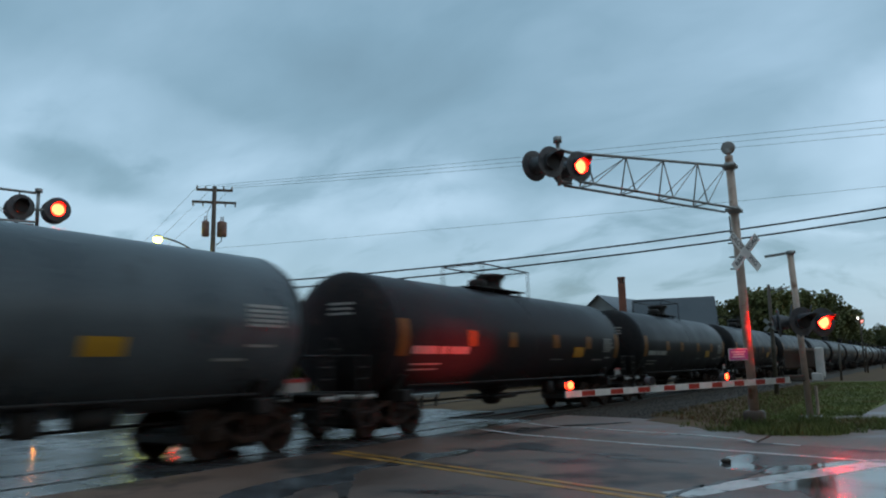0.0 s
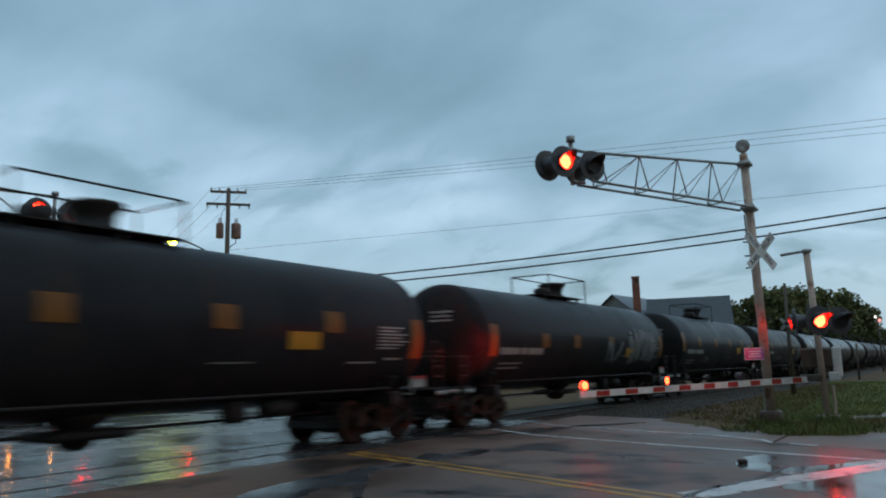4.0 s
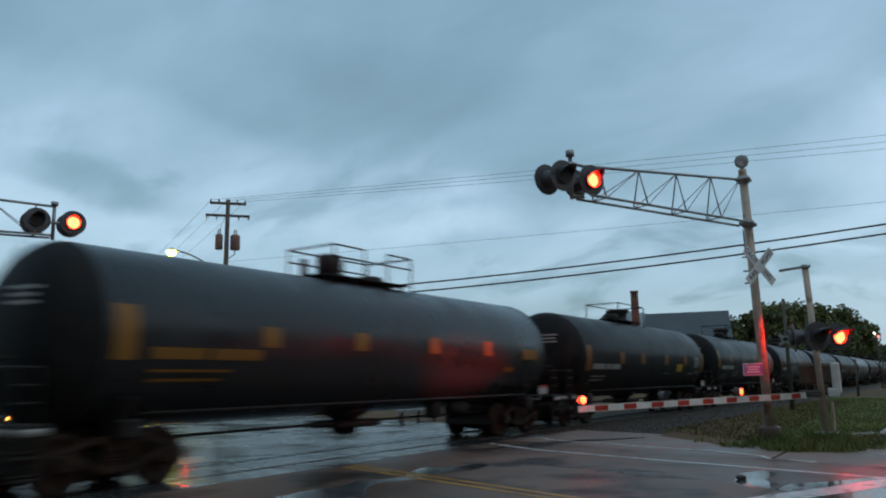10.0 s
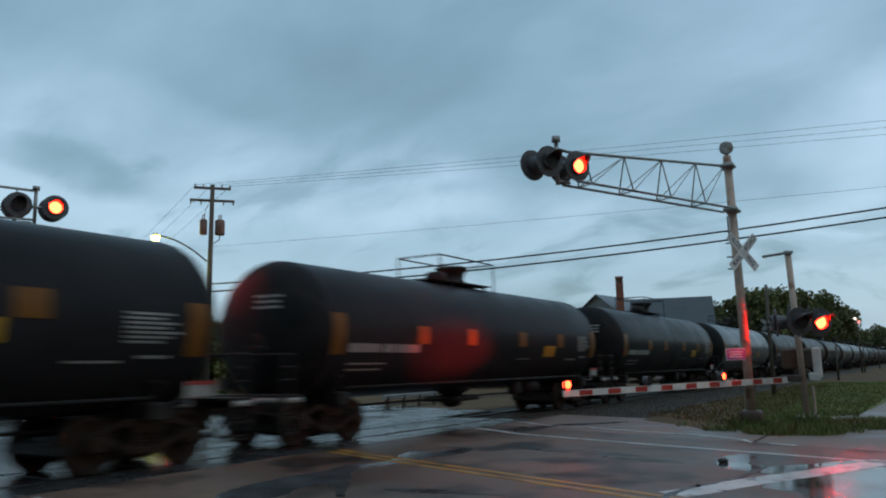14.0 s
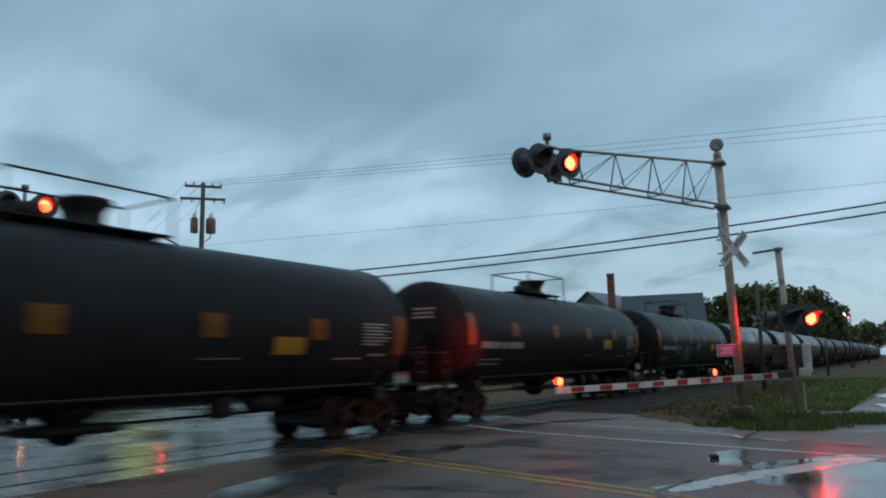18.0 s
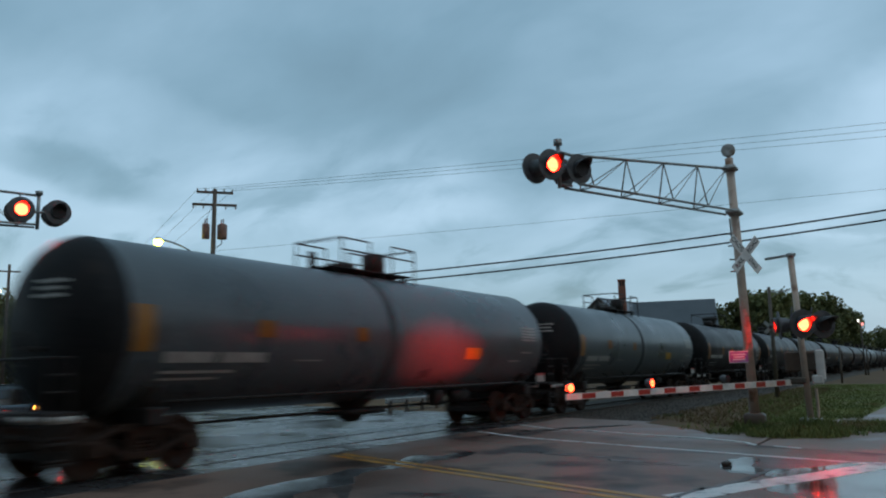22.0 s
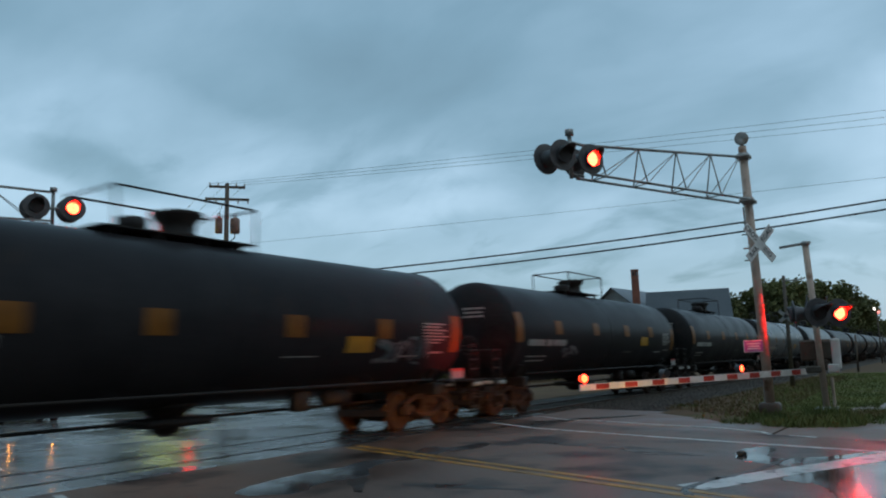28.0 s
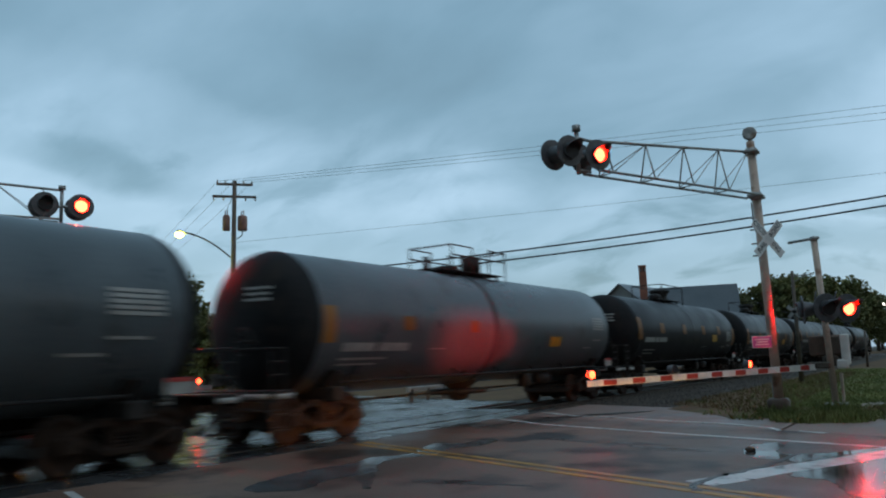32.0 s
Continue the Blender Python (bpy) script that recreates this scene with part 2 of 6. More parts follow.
M = dict(
    soil=surf("damp_soil", (0.04, 0.03, 0.022), (0.075, 0.058, 0.042), 0.6, (0.65, 0.9), bump=0.4, fine=14, spec=0.15),
    asphalt=surf("wet_asphalt", (0.07, 0.042, 0.031), (0.21, 0.13, 0.096), 0.24, (0.26, 0.6), bump=0.34, fine=80, spots=((0.034, 0.023, 0.018), 0.5, 0.6), dist=0.012, spec=0.3),
    far_asphalt=surf("soaked_asphalt", (0.07, 0.07, 0.07), (0.15, 0.147, 0.143), 0.5, (0.14, 0.36), bump=0.24, fine=12, dist=0.012, spec=0.5),
    walk=surf("worn_pavement", (0.1495, 0.0978, 0.0805), (0.276, 0.1898, 0.1552), 0.7, (0.35, 0.7), bump=0.2, fine=70),
    panel=surf("crossing_panel", (0.028, 0.028, 0.03), (0.055, 0.054, 0.054), 1.2, (0.12, 0.32), bump=0.16, fine=40, spec=0.42),
    water=surf("standing_water", (0.02, 0.02, 0.02), (0.035, 0.034, 0.033), 0.7, (0.02, 0.09), bump=0.04, fine=8, spec=0.6),
    white_line=surf("worn_white_paint", (0.44, 0.43, 0.41), (0.74, 0.73, 0.7), 1.6, (0.3, 0.55), bump=0.1, fine=50, spots=((0.1, 0.1, 0.1), 0.57, 5)),
    yellow_line=surf("worn_yellow_paint", (0.3, 0.135, 0.014), (0.5, 0.24, 0.026), 1.6, (0.3, 0.55), bump=0.1, fine=50, spots=((0.09, 0.062, 0.035), 0.57, 4)),
    ballast=surf("ballast_stone", (0.035, 0.031, 0.029), (0.1, 0.09, 0.083), 3, (0.6, 0.9), bump=0.5, fine=25, spec=0.2),
    grass=surf("grass_blade", (0.1, 0.12, 0.038), (0.19, 0.21, 0.068), 0.5, (0.6, 0.8), bump=0, fine=9, spots=((0.2, 0.145, 0.065), 0.54, 0.6), spec=0.2),
    turf=surf("turf", (0.1, 0.12, 0.032), (0.18, 0.19, 0.06), 0.4, (0.8, 0.95), bump=0.5, fine=14, spots=((0.17, 0.12, 0.062), 0.54, 0.3), spec=0.1),
    rail=surf("rail_steel", (0.07, 0.055, 0.045), (0.14, 0.1, 0.075), 5, (0.3, 0.6), 0.7, 0.1),
    rail_top=surf("rail_head", (0.07, 0.06, 0.055), (0.13, 0.12, 0.11), 3, (0.3, 0.5), 0.6, 0.03),
    tie=surf("creosoted_timber", (0.035, 0.028, 0.022), (0.075, 0.06, 0.05), 5, (0.6, 0.9), bump=0.4),
    black=surf("black_tank_paint", (0.023, 0.022, 0.0235), (0.034, 0.032, 0.0335), 0.7, (0.28, 0.4), bump=0.02, fine=14, spots=((0.037, 0.03, 0.026), 0.6, 0.9), spec=0.05),
    grey=surf("grey_tank_paint", (0.06, 0.07, 0.075), (0.1, 0.115, 0.122), 0.6, (0.26, 0.4), bump=0.02, fine=14, spots=((0.052, 0.054, 0.052), 0.6, 0.8), spec=0.42),
    dim=surf("faded_black_tank_paint", (0.016, 0.0165, 0.018), (0.027, 0.028, 0.03), 0.6, (0.22, 0.4), bump=0.05, fine=14, spots=((0.032, 0.027, 0.023), 0.58, 0.8)),
    dark_head=surf("dark_matt_tank_head", (0.012, 0.012, 0.013), (0.025, 0.024, 0.024), 1.1, (0.5, 0.75), bump=0.05, fine=14, spots=((0.03, 0.025, 0.022), 0.58, 1.2), spec=0.1),
    grey_band=surf("darker_grey_band", (0.035, 0.04, 0.044), (0.06, 0.068, 0.073), 0.6, (0.28, 0.42), bump=0.02, fine=14, spec=0.35),
    frame_iron=surf("grimy_car_iron", (0.015, 0.0125, 0.0115), (0.034, 0.028, 0.024), 3, (0.45, 0.8), 0.1, 0.25, spec=0.3),
    rust=surf("rusty_wheel_steel", (0.018, 0.0105, 0.0075), (0.045, 0.025, 0.016), 5, (0.55, 0.85), 0.0, 0.25, spec=0.2),
    yellow_tape=surf("yellow_reflective_tape", (0.15, 0.054, 0.005), (0.22, 0.085, 0.009), 4, (0.4, 0.55), bump=0.02, spec=0.3),
    placard=surf("yellow_placard", (0.42, 0.21, 0.014), (0.52, 0.27, 0.02), 4, (0.3, 0.5), bump=0.02),
    orange_letter=surf("orange_lettering", (0.22, 0.095, 0.014), (0.3, 0.13, 0.02), 5, (0.4, 0.6), bump=0.02),
    white_letter=surf("white_stencil", (0.25, 0.24, 0.22), (0.37, 0.36, 0.33), 5, (0.4, 0.6), bump=0.02, fine=22),
    spray=surf("spray_paint", (0.1, 0.11, 0.115), (0.22, 0.22, 0.215), 3, (0.4, 0.6), bump=0.02, fine=9, spots=((0.05, 0.12, 0.13), 0.55, 1.2)),
    teal_spray=surf("teal_spray_paint", (0.02, 0.085, 0.08), (0.05, 0.15, 0.14), 3, (0.4, 0.6), bump=0.02, fine=9),
    galv=surf("galvanised_steel", (0.28, 0.28, 0.27), (0.42, 0.42, 0.4), 4, (0.4, 0.65), 0.55, 0.1, spots=((0.2, 0.13, 0.08), 0.63, 2)),
    mast=surf("weathered_mast_paint", (0.4, 0.2937, 0.2313), (0.575, 0.45, 0.3625), 3, (0.4, 0.7), 0.1, 0.15, spots=((0.22, 0.12, 0.07), 0.6, 2.5)),
    black_iron=surf("black_painted_iron", (0.055, 0.056, 0.06), (0.115, 0.115, 0.12), 6, (0.3, 0.55), 0.0, 0.1),
    hood_in=surf("hood_lining", (0.07, 0.05, 0.047), (0.11, 0.08, 0.075), 6, (0.25, 0.4), 0, 0.05),
    sign_white=surf("white_sign_sheet", (0.74, 0.74, 0.72), (0.86, 0.86, 0.84), 3, (0.25, 0.45), bump=0.03, spots=((0.5, 0.48, 0.44), 0.64, 3)),
    sign_black=surf("black_ink_and_slot_shade", (0.015, 0.015, 0.015), (0.03, 0.03, 0.03), 5, (0.35, 0.5), bump=0),
    sign_pink=surf("faded_sign_sheet", (0.4, 0.12, 0.36), (0.5, 0.18, 0.46), 4, (0.3, 0.5), bump=0.02),
    gate_red=surf("red_gate_stripe", (0.36, 0.025, 0.018), (0.5, 0.045, 0.03), 4, (0.3, 0.5), bump=0.03),
    gate_white=surf("white_gate_stripe", (0.66, 0.64, 0.6), (0.82, 0.8, 0.76), 4, (0.3, 0.5), bump=0.03),
    mech=surf("brown_mechanism_case", (0.078, 0.0468, 0.0325), (0.143, 0.0884, 0.0611), 4, (0.45, 0.65), 0.05, 0.1, spots=((0.04, 0.026, 0.02), 0.6, 3)),
    conc=surf("concrete", (0.24, 0.23, 0.215), (0.38, 0.365, 0.34), 3, (0.6, 0.9), bump=0.3),
    pole=surf("weathered_pole_timber", (0.07, 0.055, 0.042), (0.15, 0.12, 0.095), 4, (0.6, 0.9), bump=0.4),
    can=surf("transformer_can", (0.16, 0.09, 0.07), (0.26, 0.15, 0.12), 4, (0.4, 0.6), 0.2, 0.1),
    wire=surf("cable_sheath", (0.012, 0.012, 0.013), (0.03, 0.03, 0.03), 6, (0.4, 0.6), bump=0),
    brick=surf("red_brick", (0.2, 0.075, 0.05), (0.32, 0.13, 0.09), 1.2, (0.6, 0.9), bump=0.4),
    wall=surf("pale_siding", (0.3, 0.31, 0.32), (0.42, 0.43, 0.44), 0.5, (0.5, 0.8), bump=0.15),
    roof=surf("slate_roof", (0.1, 0.115, 0.13), (0.17, 0.19, 0.21), 0.5, (0.3, 0.6), bump=0.2, fine=8),
    roof2=surf("dark_metal_roof", (0.048, 0.055, 0.062), (0.085, 0.095, 0.105), 0.5, (0.35, 0.6), bump=0.2, fine=8),
    dark_glass=surf("dark_window_glass", (0.01, 0.012, 0.014), (0.02, 0.022, 0.025), 2, (0.05, 0.12), bump=0),
    bark=surf("bark", (0.04, 0.03, 0.022), (0.09, 0.07, 0.05), 5, (0.7, 0.95), bump=0.5),
    leaf=surf("leaves", (0.1, 0.115, 0.042), (0.2, 0.21, 0.085), 0.35, (0.6, 0.8), bump=0, fine=5, spec=0.2),
    leaf_dark=surf("dark_leaves", (0.085, 0.095, 0.04), (0.175, 0.18, 0.072), 0.3, (0.6, 0.8), bump=0, fine=5, spec=0.2),
    dry_grass=surf("dry_verge", (0.1, 0.06, 0.036), (0.17, 0.11, 0.062), 0.9, (0.8, 0.95), bump=0.5, fine=16, spots=((0.085, 0.09, 0.032), 0.6, 0.7), spec=0.1),
    dry_weed=surf("dry_weed_blade", (0.12, 0.085, 0.045), (0.22, 0.16, 0.085), 0.5, (0.6, 0.85), bump=0, fine=9, spots=((0.09, 0.1, 0.035), 0.56, 0.6), spec=0.15),
    slat=surf("dark_shutter_slat", (0.012, 0.01, 0.01), (0.025, 0.02, 0.02), 6, (0.5, 0.7), 0, 0.05),
    sign_red=surf("red_panel_band", (0.3, 0.03, 0.025), (0.42, 0.05, 0.04), 5, (0.4, 0.6), bump=0.02),
    film=surf("film_of_water", (0.03, 0.022, 0.019), (0.055, 0.04, 0.034), 0.9, (0.05, 0.2), bump=0.06, fine=14, spec=0.55),
    # murky water, its base paled to stand in for the mirrored sky
    silt=surf("murky_water_sky_sheen", (0.06, 0.062, 0.064), (0.13, 0.135, 0.14), 1.6, (0.05, 0.2), bump=0.1, fine=9, spots=((0.05, 0.04, 0.034), 0.58, 2.5), spec=0.6),
    damp=surf("damp_wheel_track", (0.032, 0.022, 0.018), (0.056, 0.04, 0.033), 2, (0.25, 0.5), bump=0.25, fine=60, spec=0.32),
    steel=surf("dull_guardrail_steel", (0.3, 0.3, 0.29), (0.44, 0.44, 0.42), 4, (0.35, 0.6), 0.5, 0.1),
    lamp_red=glow("red_flasher_lens", (1.0, 0.0044, 0.0014), 260.0),
    lamp_gate=glow("red_gate_lamp", (1.0, 0.018, 0.005), 42.0),
    street=glow("street_lamp_lens", (0.9, 1.0, 0.02), 90.0),
    amber=glow("amber_marker", (1.0, 0.3, 0.04), 50.0),
    headlamp=glow("warm_headlamp", (1.0, 0.42, 0.11), 22000.0),
    car_paint=surf("dark_car_paint", (0.02, 0.022, 0.03), (0.03, 0.032, 0.042), 2, (0.12, 0.25), 0.3, 0.01, coat=0.6),
    tyre=surf("tyre_rubber", (0.015, 0.015, 0.015), (0.03, 0.03, 0.03), 8, (0.6, 0.85), bump=0.2),
    far_lamp=glow("far_lamp_globe", (1.0, 0.75, 0.3), 8.0),
    far_red=glow("far_red_lamp", (1.0, 0.3, 0.25), 2.0),
    head=glow("white_lamp", (1.0, 0.9, 0.8), 2.2),
)

# ------------------------------------------------------------------ mesh helpers


def part(name, bm, material, parent=None, label="", smooth=True):
    """Link a bmesh as one mesh object under a thing or a part."""
    me = bpy.data.meshes.new(name)
    bm.to_mesh(me)
    bm.free()
    for mt in material if isinstance(material, (list, tuple)) else (material,):
        me.materials.append(M[mt] if isinstance(mt, str) else mt)
    if smooth:
        me.shade_smooth()
    ob = new(name, me)
    ob.parent = parent
    if label:
        ob["label"] = label
    return ob


def thing(name, label, category, m=None, group="", kind=""):
    ob = new(name)
    if m is not None:
        ob.matrix_basis = m
    return tagged(ob, label, category, group, kind)


def box(bm, c, size, m=None, mat=0, bevel=0.0):
    r = bmesh.ops.create_cube(bm, size=1.0, matrix=(m or Matrix()) @ Matrix.Translation(c) @ Matrix.Diagonal((*size, 1)))
    vs = r["verts"]
    fs = {f for v in vs for f in v.link_faces}
    for f in fs:
        f.material_index = mat
    if bevel:
        es = {e for v in vs for e in v.link_edges}
        bmesh.ops.bevel(bm, geom=list(es), offset=bevel, segments=1, affect="EDGES")
    return bm


def rod(bm, a, b, r, r2=None, seg=10, mat=0, caps=True):
    a, b = Vector(a), Vector(b)
    d = b - a
    m = Matrix.Translation((a + b) / 2) @ d.to_track_quat("Z", "Y").to_matrix().to_4x4()
    g = bmesh.ops.create_cone(bm, cap_ends=caps, segments=seg, radius1=r, radius2=r if r2 is None else r2, depth=d.length, matrix=m)
    for f in {f for v in g["verts"] for f in v.link_faces}:
        f.material_index = mat
    return bm


def lathe(bm, profile, m=None, seg=24, mat=0, axis="Z", closed=False):
    """Turn (along, radius) pairs about an axis."""
    m = m or Matrix()
    rings = []
    for s, r in profile:
        ring = []
        for i in range(seg):
            a = 2 * math.pi * i / seg
            c, d = r * math.cos(a), r * math.sin(a)
            p = {"Z": (c, d, s), "Y": (c, s, d), "X": (s, c, d)}[axis]
            ring.append(bm.verts.new(m @ Vector(p)))
        rings.append(ring)
    for u, v in zip(rings, rings[1:]):
        for i in range(seg):
            f = bm.faces.new((u[i], u[(i + 1) % seg], v[(i + 1) % seg], v[i]))
            f.material_index = mat
    for ring in (rings[0], rings[-1]):
        f = bm.faces.new(ring)
        f.material_index = mat
    bmesh.ops.recalc_face_normals(bm, faces=bm.faces)
    return bm


def slab(bm, pts, z0, z1, mat=0):
    """A flat plate with the given outline."""
    lo = [bm.verts.new((x, y, z0)) for x, y in pts]
    hi = [bm.verts.new((x, y, z1)) for x, y in pts]
    n = len(pts)
    bm.faces.new(hi).material_index = mat
    for i in range(n):
        bm.faces.new((lo[i], lo[(i + 1) % n], hi[(i + 1) % n], hi[i])).material_index = mat
    bmesh.ops.recalc_face_normals(bm, faces=bm.faces)
    return bm


def flat(pairs):
    return [tuple(p) for p in pairs]


# ------------------------------------------------------------------ ground
RX = -12.154         # centre line of the main track
SLOPE = -0.37        # the road crosses the track a little askew


def road_y(off, x):
    return off + SLOPE * x


def strip(name, x0, x1, o0, o1, z, mat, label, category, kind="structure", thick=0.02, steps=1, parent=None, wob=0.0, seed=0):
    """A band along the road between two offsets from its line."""
    bm = bmesh.new()
    rnd = random.Random(seed)
    xs = [x0 + (x1 - x0) * i / steps for i in range(steps + 1)]
    lo = [(x, road_y(o0, x) + rnd.uniform(-wob, wob)) for x in xs]
    hi = [(x, road_y(o1, x) + rnd.uniform(-wob, wob)) for x in xs]
    slab(bm, lo + hi[::-1], z - thick, z)
    ob = part(name, bm, mat, parent, smooth=False)
    return tagged(ob, label, category, "", kind) if not parent else ob


def build_ground():
    bm = bmesh.new()
    slab(bm, [(-900, -900), (900, -900), (900, 1200), (-900, 1200)], -0.6, -0.06)
    tagged(part("ground", bm, "soil", smooth=False), "damp bare earth stretching to the horizon", "ground", "", "structure")
    # road: near side up to the track panels, far side beyond them
    strip("road", -10.36, 160, 0.6, 15.0, 0.0, "asphalt", "wet worn asphalt road crossing the railway", "road", thick=0.3, steps=1)
    strip("road", -86, -36.02, -1.0, 17.0, -0.004, "asphalt", "rough damp road running on beyond the crossing", "road", thick=0.3)
    strip("road", -36, -13.62, -20.0, 19.6, -0.004, "far_asphalt", "soaked asphalt road and apron beyond the rails", "road", thick=0.3)
    strip("pavement", -10.36, 40, -20.0, 0.58, -0.015, "walk", "wet gravelly verge beside the road", "pavement", thick=0.3)
    strip("pavement", -10.3, -3.2, 15.02, 19.6, -0.012, "walk", "reddish worn shoulder beside the road", "pavement", thick=0.3)


def build_lines():
    def line(name, pts, w, mat, label, cat="road marking"):
        bm = bmesh.new()
        l, r = [], []
        for i, p in enumerate(pts):
            q0, q1 = Vector(pts[max(i - 1, 0)]), Vector(pts[min(i + 1, len(pts) - 1)])
            d = (q1 - q0).normalized()
            n = Vector((-d.y, d.x)) * w / 2
            l.append(Vector(p) + n)
            r.append(Vector(p) - n)
        slab(bm, [(v.x, v.y) for v in l + r[::-1]], -0.02, 0.005)
        return tagged(part(name, bm, mat, smooth=False), label, cat, "", "structure")

    def along(off, xs):
        return [(x, road_y(off, x)) for x in xs]
    line("centre_line", along(7.96, (-10.1, -5, 0, 6)), 0.14, "yellow_line", "worn yellow centre line on wet asphalt")
    line("centre_line", along(8.27, (-10.1, -5, 0, 6)), 0.14, "yellow_line", "worn yellow centre line on wet asphalt")
    line("edge_line", [(-10.25, 17.6), (-8.3, 16.35), (-5.2, 15.2), (-2.4, 14.25), (-1.4, 13.9), (4, 11.9), (14, 8.2)], 0.12, "white_line", "worn white edge line on the road")
    line("edge_line", [(-10.2, 20.0), (-8.6, 18.78), (-8.0, 18.8), (-6.15, 17.95), (-4.4, 17.3), (-3.4, 16.62), (-3.15, 16.1)], 0.1, "white_line", "faded white line along the shoulder")
    line("edge_line", [(-2.8, 16.05), (-2.3, 15.8)], 0.1, "white_line", "short worn white dash at the kerb")
    line("edge_line", [(-10.1, 5.86), (-9.7, 5.72), (-4, 3.6), (4, 0.7)], 0.12, "white_line", "worn white edge line on the road")
    line("edge_line", [(-30, 11.7), (-20, 8.9), (-13.9, 7.0)], 0.12, "white_line", "worn white edge line beyond the rails")
    line("stop_line", [(-2.82, 9.5), (-2.62, 9.86), (-2.22, 10.85), (-1.62, 11.98), (-1.0, 13.3), (-0.75, 13.9)], 0.46, "white_line", "broad white stop line, worn at one end")


def puddle(cx, cy, a, b, turn, seed, label="shallow rain puddle mirroring the sky"):
    rnd = random.Random(seed)
    ph = [rnd.uniform(0, 6.28) for _ in range(4)]
    pts = []
    for i in range(44):
        t = 2 * math.pi * i / 44
        k = 1 + 0.22 * math.sin(2 * t + ph[0]) + 0.16 * math.sin(3 * t + ph[1]) + 0.1 * math.sin(5 * t + ph[2]) + 0.06 * math.sin(9 * t + ph[3])
        x, y = a * k * math.cos(t), b * k * math.sin(t)
        c, s = math.cos(turn), math.sin(turn)
        pts.append((cx + x * c - y * s, cy + x * s + y * c))
    bm = bmesh.new()
    slab(bm, pts, -0.004, 0.0035)
    return tagged(part("puddle", bm, "water", smooth=False), label, "puddle", "puddles", "structure")


def shore(pts, seed, label="shallow rain puddle on the road, sky sheen in its colour", z=0.0035, mat="silt"):
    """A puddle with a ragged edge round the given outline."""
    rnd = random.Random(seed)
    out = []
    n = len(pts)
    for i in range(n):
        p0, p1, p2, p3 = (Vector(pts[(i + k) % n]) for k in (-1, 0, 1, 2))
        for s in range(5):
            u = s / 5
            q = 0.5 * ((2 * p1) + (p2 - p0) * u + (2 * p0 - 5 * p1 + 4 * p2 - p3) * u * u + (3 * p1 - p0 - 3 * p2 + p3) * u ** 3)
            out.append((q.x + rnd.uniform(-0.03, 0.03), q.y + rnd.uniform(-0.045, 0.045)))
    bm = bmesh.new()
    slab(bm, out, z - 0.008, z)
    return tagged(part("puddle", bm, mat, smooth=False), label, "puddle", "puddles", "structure")


